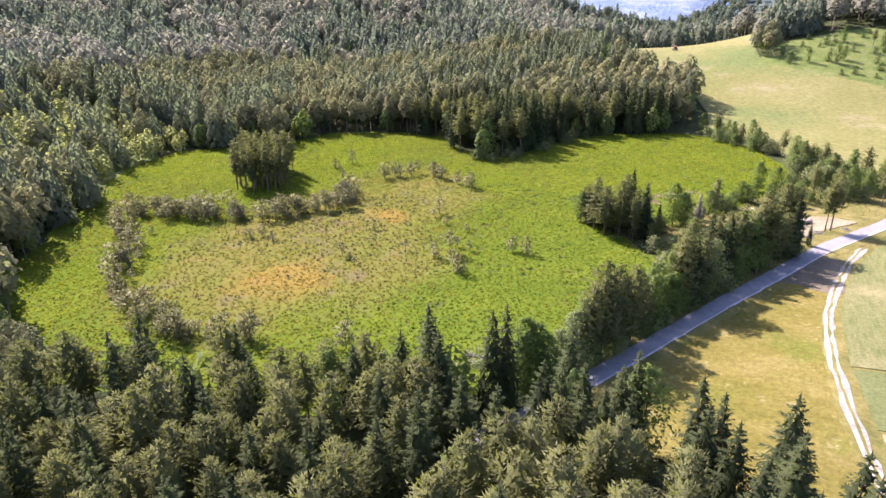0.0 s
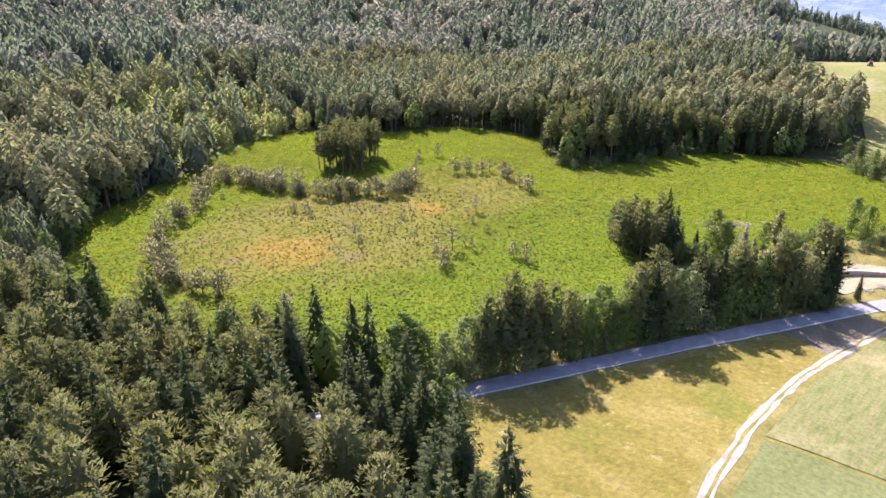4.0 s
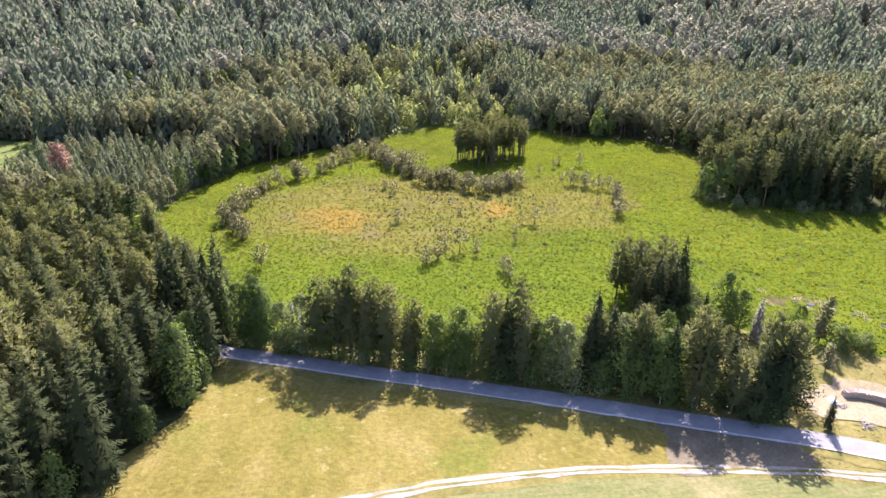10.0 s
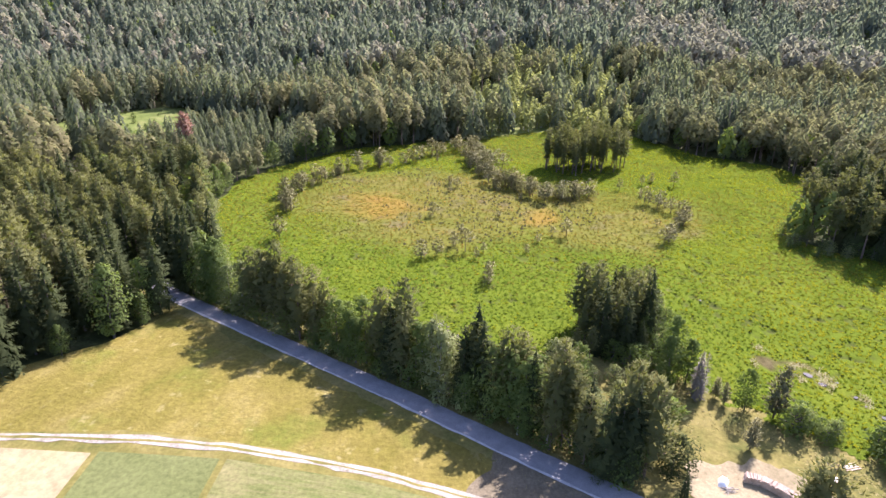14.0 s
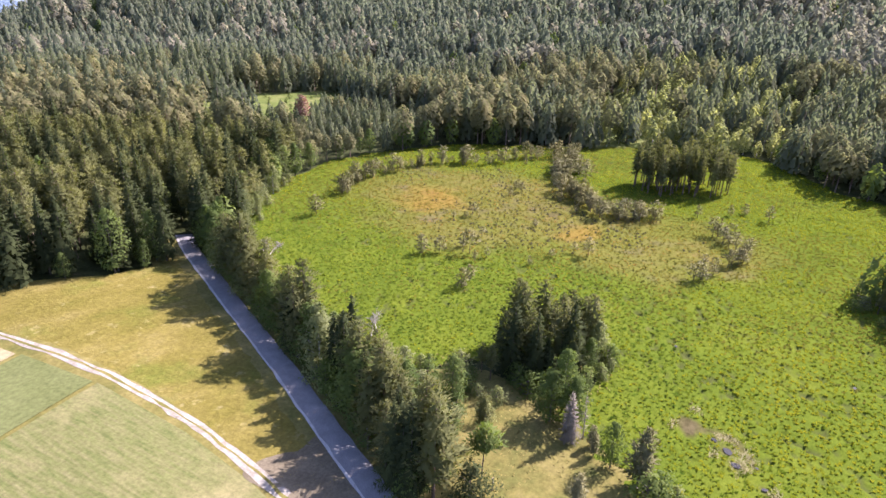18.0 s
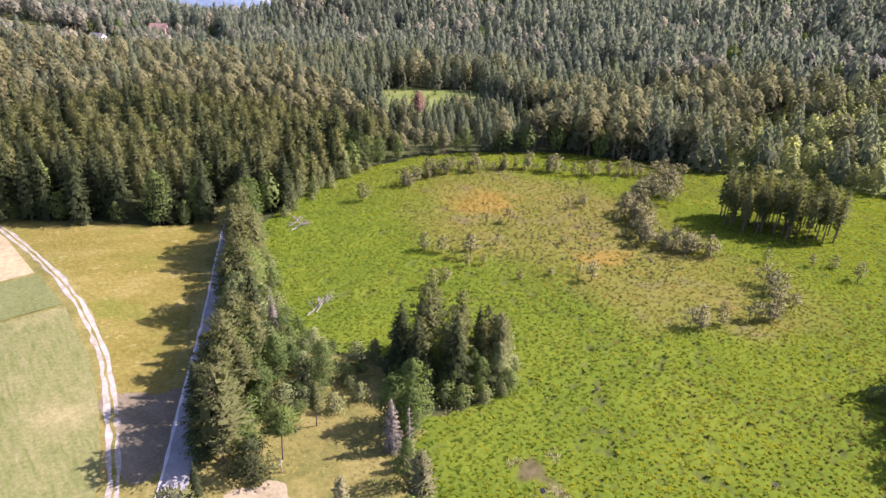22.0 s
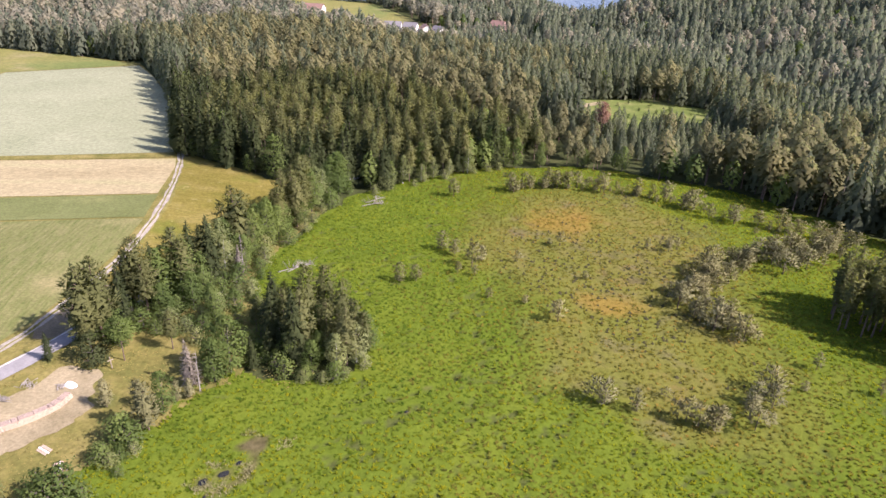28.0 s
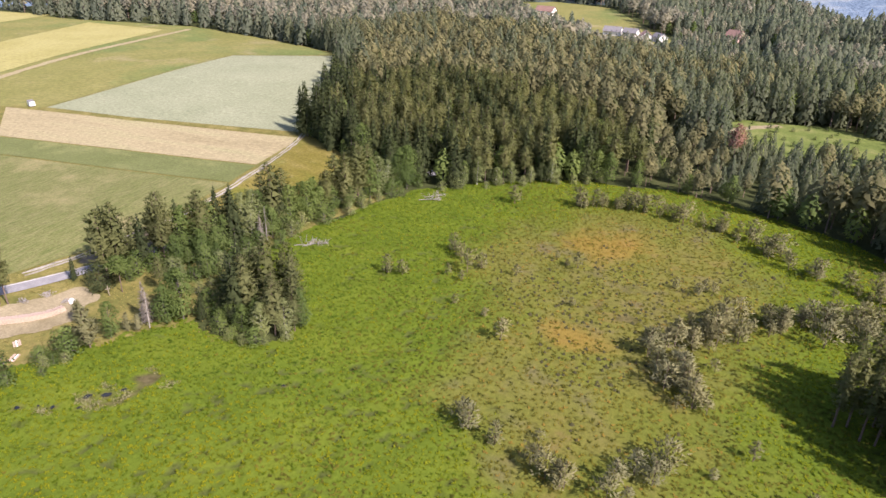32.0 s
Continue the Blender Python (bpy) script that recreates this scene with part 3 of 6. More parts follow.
class Kind:
    """Copies of a few grown trees; the first standing of each is the grown one itself."""

    def __init__(self, name, shapes, heights, trunk_mat, leaf_mat, label, category, group=""):
        self.args = (name, trunk_mat, leaf_mat, label, category, group)
        self.shapes, self.heights = shapes, heights
        self.grown = {}
        self.count = 0

    def stand(self, x, y, height, rng, lean=0.0):
        x, y = beside_road(x, y)
        k = int(rng.integers(len(self.shapes)))
        m = standing(x, y, height / self.heights[k], rng.random() * 6.28, lean, 0.92 + 0.16 * rng.random())
        self.count += 1
        if k not in self.grown:
            name, tm, lm, label, cat, group = self.args
            root = tree_thing(name, self.shapes[k], tm, lm, label, cat, group)
            root.matrix_basis = m
            self.grown[k] = (root, m)
            return root
        root, _ = self.grown[k]
        made = copy_thing(root, Matrix.Identity(4))
        made.matrix_basis = m
        return made


def forest_mesh(name, shapes, places, trunk_mat, leaf_mat, rng, label, category):
    """Many trees as one mesh: every place is x, y, scale."""
    verts, mats, tones, turns = [], [], [], []
    places = np.asarray(places, float)
    pick = rng.integers(len(shapes), size=len(places))
    for k, (trunk, crown) in enumerate(shapes):
        here = places[pick == k]
        if not len(here):
            continue
        stem, stem_n = rounded(trunk, 0.3, 0.0)
        crown, crown_n = rounded(crown, 0.2)
        base, facing = np.concatenate([stem, crown]), np.concatenate([stem_n, crown_n])
        a = rng.random(len(here)) * 6.2832
        c, s = np.cos(a)[:, None, None], np.sin(a)[:, None, None]
        sc = here[:, 2][:, None, None]
        tall = (0.9 + 0.2 * rng.random(len(here)))[:, None, None]
        x, y, z = base[None, :, :, 0], base[None, :, :, 1], base[None, :, :, 2]
        ground = lie(here[:, 0], here[:, 1])[:, None, None]
        out = np.stack([(x * c - y * s) * sc + here[:, 0][:, None, None], (x * s + y * c) * sc + here[:, 1][:, None, None], z * sc * tall + ground], axis=-1)
        verts.append(out.reshape(-1, 3, 3))
        x, y, z = facing[None, :, :, 0], facing[None, :, :, 1], facing[None, :, :, 2]
        turns.append(np.stack([x * c - y * s, x * s + y * c, z + 0 * c], axis=-1).reshape(-1, 3))
        mats.append(np.tile(np.r_[np.zeros(len(trunk)), np.ones(len(crown))], len(here)))
        tones.append(np.repeat(0.06 + 0.94 * rng.random(len(here)), len(base) * 3))
    v, f = soup(np.concatenate(verts))
    return tagged(new(name, mesh_of(name, v, f, [trunk_mat, leaf_mat], np.concatenate(mats), {"tone": np.concatenate(tones)}, True, np.concatenate(turns))), label, category, kind="stuff")


def smooth_line(points, step):
    """Points along a smooth curve through the given ones."""
    pts = [np.array(p, float) for p in points]
    out = []
    for k in range(len(pts) - 1):
        p0, p1, p2, p3 = pts[max(k - 1, 0)], pts[k], pts[k + 1], pts[min(k + 2, len(pts) - 1)]
        n = max(2, int(np.linalg.norm(p2 - p1) / step))
        for t in np.arange(n) / n:
            out.append(0.5 * (2 * p1 + (p2 - p0) * t + (2 * p0 - 5 * p1 + 4 * p2 - p3) * t * t + (3 * p1 - p0 - 3 * p2 + p3) * t ** 3))
    out.append(pts[-1])
    return np.array(out)


def ribbon(name, points, left, right, lift, mat, step=2.0, ragged=0.15, across=5, seed=1, crown=0.0):
    """A strip along a curve, from left to right of it in metres, laid on the land."""
    line = smooth_line(points, step)
    ahead = np.gradient(line, axis=0)
    ahead /= np.linalg.norm(ahead, axis=1)[:, None]
    out = np.stack([ahead[:, 1], -ahead[:, 0]], axis=1)
    s = np.cumsum(np.r_[0, np.linalg.norm(np.diff(line, axis=0), axis=1)])
    verts, u = [], []
    for k in range(across):
        f = k / (across - 1)
        off = left + (right - left) * f
        jag = ragged * (field_noise(s, s * 0 + k, 3.0, seed) - 0.5) * 2 * (1 if k in (0, across - 1) else 0)
        p = line + out * (off + jag)[:, None]
        verts.append(np.c_[p, lie(p[:, 0], p[:, 1]) + lift + crown * (1 - (2 * f - 1) ** 2)])
        u.append(np.full(len(p), 2 * f - 1))
    n = len(line)
    i = np.arange(n - 1)
    faces = np.concatenate([np.stack([k * n + i, (k + 1) * n + i, (k + 1) * n + i + 1, k * n + i + 1], axis=1) for k in range(across - 1)])
    return new(name, mesh_of(name, np.concatenate(verts), faces[:, ::-1], [mat], attrs={"across": np.concatenate(u)}, smooth=True))


def ragged(poly, step, amount, seed=1):
    """A closed outline made round and uneven."""
    line = smooth_line(list(poly) + [poly[0]], step)[:-1]
    s = np.arange(len(line)) * step
    mid = line.mean(axis=0)
    out = (line - mid) / (np.linalg.norm(line - mid, axis=1)[:, None] + 1e-6)
    jag = (fractal(s, s * 0, step * 5, seed) - 0.5) * 2 * amount * np.minimum(1, np.minimum(s, s[::-1]) / (4 * step))
    return [tuple(p) for p in line + out * jag[:, None]]


def patch(name, poly, lift, mat, step=6.0):
    """A field: an outline cut to a grid and laid on the land."""
    bm = bmesh.new()
    bm.faces.new([bm.verts.new((x, y, 0)) for x, y in poly])
    for axis in (0, 1):
        lo, hi = min(p[axis] for p in poly), max(p[axis] for p in poly)
        for v in np.arange(lo + step, hi, step):
            co, no = [0, 0, 0], [0, 0, 0]
            co[axis], no[axis] = v, 1
            bmesh.ops.bisect_plane(bm, geom=bm.verts[:] + bm.edges[:] + bm.faces[:], plane_co=co, plane_no=no)
    bmesh.ops.recalc_face_normals(bm, faces=bm.faces)
    if bm.faces and sum(f.normal.z for f in bm.faces) < 0:
        bmesh.ops.reverse_faces(bm, faces=bm.faces)
    for v in bm.verts:
        v.co.z = float(lie(v.co.x, v.co.y)) + lift
    me = bpy.data.meshes.new(name)
    bm.to_mesh(me)
    bm.free()
    me.materials.append(mat)
    for p in me.polygons:
        p.use_smooth = True
    return new(name, me)


# ---- ground ----
def spread_axis(lo, hi, step, far_lo, far_hi, growth=1.13):
    mid = list(np.arange(lo, hi + step, step))
    s, v = step, mid[-1]
    while v < far_hi:
        s = min(s * growth, 90)
        v += s
        mid.append(v)
    s, v = step, mid[0]
    low = []
    while v > far_lo:
        s = min(s * growth, 90)
        v -= s
        low.append(v)
    return np.array(low[::-1] + mid)


def build_ground():
    gx, gy = spread_axis(-240, 130, 3.0, -3300, 3300), spread_axis(-60, 330, 3.0, -3300, 3300)
    X, Y = np.meshgrid(gx, gy)
    Z = lie(X, Y) - 0.3 * (1 - ease(500, 700, np.hypot(X + 60, Y - 150)))
    nx, ny = len(gx), len(gy)
    i, j = np.meshgrid(np.arange(nx - 1), np.arange(ny - 1))
    a = (j * nx + i).ravel()
    faces = np.stack([a, a + 1, a + nx + 1, a + nx], axis=1)
    # beyond 800 m the ground takes materials with haze painted into their colour
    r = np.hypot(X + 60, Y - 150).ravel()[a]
    me = mesh_of("ground", np.stack([X, Y, Z], -1).reshape(-1, 3), faces, [M["forest_floor"], M["hazed_far_woods"], M["distance"]], (r > 800).astype(int) + (r > 1750).astype(int), smooth=True)
    return tagged(new("ground", me), "shaded forest floor and rolling land", "ground", kind="structure")


# far ground: haze put into the base colour as bluish tones
def hazed_distance_material(name, stops, size):
    m, nt, p = nodes_of(name)
    patches = ramp(nt, noise_node(nt, size, 6.0, 0.68), stops)
    fine = ramp(nt, noise_node(nt, size * 14, 4.0), [(0.3, (0.88, 0.89, 0.9)), (0.7, (1.12, 1.11, 1.1))])
    nt.links.new(blend(nt, 1.0, patches, fine, "MULTIPLY"), p.inputs["Base Color"])
    p.inputs["Roughness"].default_value = 1.0
    p.inputs["Specular IOR Level"].default_value = 0.0
    bump(nt, p, noise_node(nt, 0.06, 4.0), 1.0, 12.0)
    return m


M["hazed_far_woods"] = hazed_distance_material("hazed_far_woods", [(0.35, (0.035, 0.052, 0.055)), (0.55, (0.06, 0.082, 0.08)), (0.7, (0.11, 0.135, 0.11))], 0.012)
M["distance"] = hazed_distance_material("hazed_far_valley", [(0.36, (0.1, 0.14, 0.19)), (0.5, (0.14, 0.185, 0.235)), (0.57, (0.21, 0.24, 0.255)), (0.64, (0.165, 0.21, 0.25))], 0.0035)
build_ground()


def bog_material():
    m, nt, p = nodes_of("bog_sward")
    green = ramp(nt, noise_node(nt, 0.06, 5.0, 0.65), [(0.3, (0.066, 0.096, 0.011)), (0.5, (0.082, 0.112, 0.012)), (0.7, (0.102, 0.126, 0.014))])
    brown = ramp(nt, noise_node(nt, 0.1, 5.0, 0.62), [(0.3, (0.122, 0.098, 0.05)), (0.44, (0.124, 0.114, 0.03)), (0.56, (0.115, 0.112, 0.024)), (0.66, (0.136, 0.11, 0.034)), (0.75, (0.13, 0.1, 0.044))])
    mud = ramp(nt, noise_node(nt, 0.5, 3.0), [(0.3, (0.06, 0.052, 0.022)), (0.7, (0.11, 0.092, 0.045))])
    colour = blend(nt, attribute(nt, "brown"), green, brown)
    colour = blend(nt, attribute(nt, "rust"), colour, (0.21, 0.128, 0.03))
    colour = blend(nt, attribute(nt, "mud"), colour, mud)
    # hollows: dark peat colour, with the shade inside them painted in
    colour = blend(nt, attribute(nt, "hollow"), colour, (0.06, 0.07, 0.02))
    # small spots darkened for the shade between tussocks
    shade_pits = ramp(nt, noise_node(nt, 0.85, 2.0, 0.5), [(0.3, (0.62, 0.62, 0.62)), (0.42, (1, 1, 1))])
    colour = blend(nt, 1.0, colour, shade_pits, "MULTIPLY")
    grain = noise_node(nt, 1.1, 5.0, 0.7)
    tone = ramp(nt, grain, [(0.25, (0.75, 0.77, 0.75)), (0.75, (1.2, 1.18, 1.2))])
    nt.links.new(blend(nt, 1.0, colour, tone, "MULTIPLY"), p.inputs["Base Color"])
    p.inputs["Roughness"].default_value = 1.0
    p.inputs["Specular IOR Level"].default_value = 0.0
    bump(nt, p, grain, 0.4, 0.3)
    return m


def bog_brown(x, y):
    """How far the red-brown peat moss of the middle has taken over, 0 to 1."""
    a = 1 - ease(0.55, 1.15, np.hypot((x + 104) / 40.0, (y - 134) / 55.0) + 0.5 * (fractal(x, y, 22, 3) - 0.5))
    b = 1 - ease(0.4, 1.1, np.hypot((x + 108) / 34.0, (y - 184) / 42.0) + 0.6 * (fractal(x, y, 14, 8) - 0.5))
    return np.clip(np.maximum(a, 0.85 * b) * (0.45 + 0.9 * fractal(x, y, 9, 21)), 0, 0.95)


def bog_rust(x, y):
    """Two patches of orange peat moss, 0 to 1."""
    ragged_edge = 1.5 * (fractal(x, y, 10, 210, 4) - 0.5)
    a = 1 - ease(0.2, 1.1, np.hypot((x + 101) / 13.0, (y - 116) / 15.0) + ragged_edge)
    b = 1 - ease(0.2, 1.1, np.hypot((x + 98) / 10.0, (y - 166) / 7.5) + ragged_edge)
    return 0.6 * np.maximum(a, b)


POOLS = [(-22.4, 218.8, 0.95), (-24.2, 216.4, 0.5), (-19.6, 220.4, 0.8), (-20.6, 223.4, 0.35), (-16.2, 225.0, 0.5), (-13.6, 225.6, 0.3), (-10.6, 227.4, 0.6), (-54.5, 237, 0.4), (-55, 198, 0.4), (-51, 204.5, 0.4)]
MIRE = [(-27.6, 210.6), (-25.6, 212.4), (-26.6, 216.0), (-25.8, 219.6), (-22.0, 222.4)]


def bog_mud(x, y):
    a = np.exp(-((x + 108) / 14.0) ** 2 - ((y - 150) / 20.0) ** 2) + np.exp(-((x + 92) / 9.0) ** 2 - ((y - 122) / 18.0) ** 2)
    wet = 0.0
    for px, py, r in POOLS:
        wet = np.maximum(wet, 1.1 * np.exp(-((x - px) ** 2 + (y - py) ** 2) / (r * 1.4) ** 2))
    bend = edge_distance(MIRE, x, y) + 1.4 * (fractal(x, y, 2.4, 35) - 0.5)
    wet = np.maximum(wet, 0.8 * (1.0 - ease(0.2, 1.2, bend)))
    wet = np.maximum(wet, 1.0 - ease(0.7, 1.4, np.hypot((x + 25.8) / 2.3, (y - 212.2) / 1.7) + 1.1 * (fractal(x, y, 1.8, 36) - 0.5)))
    return np.clip(np.maximum(a * 0.8 * ease(0.55, 0.8, fractal(x, y, 5, 31)), wet), 0, 1)


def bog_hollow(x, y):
    """Wet gaps between the tussocks, 0 to 1, coloured as peat with shade painted in."""
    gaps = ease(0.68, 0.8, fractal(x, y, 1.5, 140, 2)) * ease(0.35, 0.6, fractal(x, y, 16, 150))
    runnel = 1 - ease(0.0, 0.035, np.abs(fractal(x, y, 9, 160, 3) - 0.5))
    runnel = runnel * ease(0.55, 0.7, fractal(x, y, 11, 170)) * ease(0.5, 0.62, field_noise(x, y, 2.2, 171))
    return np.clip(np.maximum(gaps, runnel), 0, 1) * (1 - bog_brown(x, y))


def bog_relief(x, y):
    return 0.12 + 0.42 * (fractal(x, y, 3.2, 40, 2) - 0.35) * (1 - 0.55 * bog_brown(x, y)) - 0.35 * bog_hollow(x, y) - 0.12 * bog_mud(x, y)


def build_bog():
    step = 0.85
    gx, gy = np.arange(-228, 22, step), np.arange(60, 318, step)
    X, Y = np.meshgrid(gx, gy)
    nx = len(gx)
    Z = lie(X, Y) + bog_relief(X, Y) - 0.2 * ease(0.5, 3.0, edge_distance(BOG, X, Y, True)) * ~inside(BOG, X, Y)
    i, j = np.meshgrid(np.arange(nx - 1), np.arange(len(gy) - 1))
    i, j = i.ravel(), j.ravel()
    cx, cy = gx[i] + step / 2, gy[j] + step / 2
    keep = inside(BOG, cx, cy) | (edge_distance(BOG, cx, cy, True) < 2.5 + 3 * field_noise(cx, cy, 6, 2))
    a = (j * nx + i)[keep]
    faces = np.stack([a, a + 1, a + nx + 1, a + nx], axis=1)
    used, back = np.unique(faces, return_inverse=True)
    V = np.stack([X, Y, Z], -1).reshape(-1, 3)[used]
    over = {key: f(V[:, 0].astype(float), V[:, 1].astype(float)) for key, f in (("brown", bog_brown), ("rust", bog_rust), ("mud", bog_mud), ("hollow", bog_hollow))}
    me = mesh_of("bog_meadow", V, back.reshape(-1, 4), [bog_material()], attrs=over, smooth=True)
    return tagged(new("bog_meadow", me), "bright green bog meadow with red-brown moss in its middle", "bog", kind="structure")


build_bog()

# fields east of the track
tagged(patch("field_margin", [(31, 56), (45, 14), (58, -18), (80, -62), (98, -95), (150, -126), (270, -168), (400, -160), (560, -188), (560, 122), (300, 104), (172, 84), (152, 160), (142, 242), (70, 238), (44, 214), (29, 190), (22, 170), (18, 150), (18, 124), (19.5, 106), (22, 88), (26, 70)], -0.03, M["verge"], 6), "grassy margins between the fields", "field margin", kind="structure")
tagged(patch("hay_meadow", [(-25, 88), (-5, 84), (8, 75), (20, 67), (31, 58), (33.5, 60), (27.5, 71), (23.8, 88), (21.2, 106), (19.8, 124), (20.2, 142), (22.2, 157), (24, 170), (18, 176), (9.4, 158.6), (0.8, 141.6), (-8, 123.4), (-16.7, 105.2)], 0.06, M["meadow"], 6), "golden dry hay meadow between road and track", "meadow", kind="structure")
tagged(patch("crop_field_pale", [(33, 60), (45, 16), (58, -16), (78, -58), (96, -88), (127, -77), (156, -64), (154, 75), (110, 72)], 0.07, M["pale_crop"]), "pale grey-green field of ripening crop", "field", kind="structure")
tagged(patch("crop_field_stubble", [(30, 67), (110, 76), (170, 82), (134, 115), (80, 108), (25, 102), (27.5, 76)], 0.07, M["stubble"]), "tan field of dry stubble", "field", kind="structure")
tagged(patch("crop_field_green", [(24.5, 103), (80, 109), (134, 116), (118, 131), (72, 126), (22.6, 121)], 0.07, M["young_crop"]), "strip of young green crop", "field", kind="structure")
tagged(patch("crop_field_rows", [(22.4, 122), (72, 127), (118, 132), (150, 160), (140, 240), (70, 236), (45, 212), (34, 192), (28, 176), (24.5, 160), (22.4, 144)], 0.07, M["row_crop"]), "row crop field with pale soil between the rows", "field", kind="structure")
tagged(patch("pasture_east", [(155, 79), (157, -65), (127, -79), (97, -91), (150, -124), (270, -166), (400, -158), (560, -186), (560, 120), (300, 100)], 0.07, M["pasture"], 15), "pale mown pasture sloping up to the wood", "field", kind="structure")
tagged(patch("yellow_field", [(240, 60), (238, 30), (276, -140), (360, -148), (324, -39), (310, 60)], 0.2, M["yellow_field"], 12), "yellow ripening field", "field", kind="structure")
tagged(patch("yellow_field_far", [(400, -60), (418, -114), (430, -176), (490, -170), (520, -60)], 0.2, M["yellow_field"], 12), "yellow ripening field by the wood", "field", kind="structure")
tagged(ribbon("field_path", [(214, 74), (228, 35), (245, -50), (261, -152)], -2.5, 2.5, 0.25, M["stubble"], ragged=0.6), "bare tan strip between fields", "field path", kind="structure")
tagged(ribbon("field_balk", [(31, 63.5), (70, 69), (110, 74.5), (169, 80)], -1.6, 1.6, 0.1, M["verge"], ragged=0.5), "rough grass balk between fields", "grass balk", kind="structure")
tagged(patch("pasture_north", NORTH_FIELD, 0.12, M["pasture"], 10), "pale mown pasture on a rise", "field", kind="structure")
tagged(patch("roadside_verge", [(-19, 80), (-8, 106), (0, 124), (8, 142), (17, 160), (24, 170), (30, 191), (60, 240), (110, 320), (120, 345), (70, 300), (36, 246), (14, 256), (8, 240), (0, 225), (-8, 212), (-19, 194), (-22, 175), (-13, 160), (-15.5, 142), (-22.5, 120), (-29, 100), (-27, 86)], 0.03, M["verge"], 4), "rough grass verge beside the road", "verge", kind="structure")
tagged(patch("timber_yard", ragged([(25.5, 206), (22.5, 202.6), (19.4, 198.8), (16.8, 194.6), (15.2, 190.8), (13.2, 189.7), (10.8, 191.2), (8.6, 191.0), (6.6, 193.0), (6.9, 195.6), (5.6, 197.4), (6.4, 199.4), (4.4, 201.2), (5.4, 204.6), (8.4, 208.4), (12.4, 211.8), (17, 215), (24, 216), (31, 213)], 0.6, 1.3, 4), 0.16, M["yard"], 2.5), "bare trodden soil of a timber yard", "yard", kind="structure")
tagged(patch("turning_place", ragged([(9, 161), (15, 172), (19, 179), (24, 181), (26, 177), (25, 169), (24, 164), (24, 158), (20, 158), (15, 160)], 0.8, 0.9, 5), 0.1, M["shaded_soil"], 4), "bare soil beside the road", "bare soil", kind="structure")
tagged(patch("village_pasture", VILLAGE, 0.2, M["pasture"], 15), "pale pasture round a hamlet", "field", kind="structure")
tagged(patch("shrubby_slope", [(-6, 432), (15, 418), (58, 402), (118, 386), (210, 372), (210, 470), (120, 478), (50, 482), (4, 470)], 0.1, M["scrub_grass"], 8), "shrubby green slope of young trees", "slope", kind="structure")
tagged(patch("birch_glade", [(-214, 164), (-204, 148), (-196, 138), (-225, 126), (-275, 132), (-325, 158), (-335, 190), (-290, 208), (-240, 202), (-223, 190)], 0.12, M["scrub_grass"], 10), "grassy glade under young birches", "glade", kind="structure")
tagged(patch("clearing_grass", ragged(CLEARING, 4.0, 6.0, 6), 0.1, M["scrub_grass"], 10), "grassy forest clearing", "clearing", kind="structure")

tagged(ribbon("forest_lane", LANE, -2.2, 2.2, 0.12, M["yard"], ragged=0.7), "bare sandy lane through the forest", "forest lane", kind="structure")
tagged(ribbon("road", ROAD, -2.2, 2.0, 0.16, M["asphalt"], crown=0.06), "narrow worn asphalt country road", "road", kind="structure")
tagged(ribbon("road_shoulder", ROAD, 1.75, 2.2, 0.2, M["pale_edge"], ragged=0.16, across=3, step=1.0), "pale gravel edge of the road", "road edge", kind="structure")
tagged(ribbon("road_verge", ROAD, 2.1, 4.6, 0.1, M["verge"], ragged=0.5, across=4), "rough grass along the road", "verge", kind="structure")
tagged(ribbon("track_verge", TRACK, -2.6, 2.6, -0.03, M["verge"], ragged=0.4, across=7, crown=0.12), "rough grass along the farm track", "verge", kind="structure")
tagged(ribbon("farm_track", TRACK, -0.95, 0.95, 0.115, M["track_gravel"], ragged=0.4, across=7), "pale gravel farm track", "track", kind="structure")
tagged(ribbon("track_grass", TRACK, -0.24, 0.24, 0.135, M["verge"], ragged=0.28, across=3, step=1.2, seed=5), "thin grass strip between the wheel ruts", "grass strip", kind="structure")

# ---- trees ----
SPRUCE_H, PINE_H, BROAD_H = [21, 23, 19, 22], [19, 20, 18, 21], [13, 15, 12, 14]
spruces = [[spruce_shape(10 + k, h, d) for k, h in enumerate(SPRUCE_H)] for d in (0, 1, 2)]
pines = [[pine_shape(30 + k, h, d) for k, h in enumerate(PINE_H)] for d in (0, 1, 2)]
broads = [[broad_shape(50 + k, h, d) for k, h in enumerate(BROAD_H)] for d in (0, 1, 2)]
spruce = Kind("spruce_tree", spruces[2], SPRUCE_H, M["bark"], M["spruce"], "dark green spruce with drooping boughs in the wood", "spruce tree", "spruces of the wood")
pine = Kind("pine_tree", pines[2], PINE_H, M["pine_bark"], M["near_pine"], "olive green pine with a bare reddish trunk", "pine tree", "pines of the wood")
broad = Kind("broadleaf_tree", broads[2], BROAD_H, M["bark"], M["leaf"], "fresh green broad-leaved tree with a dense crown", "broadleaf tree", "broadleaf trees")
pale = Kind("birch_tree", broads[2], BROAD_H, M["birch_bark"], M["pale_leaf"], "pale green birch with a light trunk", "birch tree", "birches")
bog_shapes = [pine_shape(75 + k, 5.0, 2, b, w, n, q) for k, (b, w, n, q) in enumerate(((0.2, 1.9, 22, 0.7), (0.3, 2.3, 18, 0.6), (0.12, 1.7, 26, 0.65), (0.42, 2.0, 15, 0.8), (0.25, 1.4, 20, 0.6)))]
bog_pine = Kind("bog_pine", bog_shapes, [5.0] * 5, M["pine_bark"], M["bog_pine"], "low grey-green bog pine on the moss", "bog pine", "bog pines")
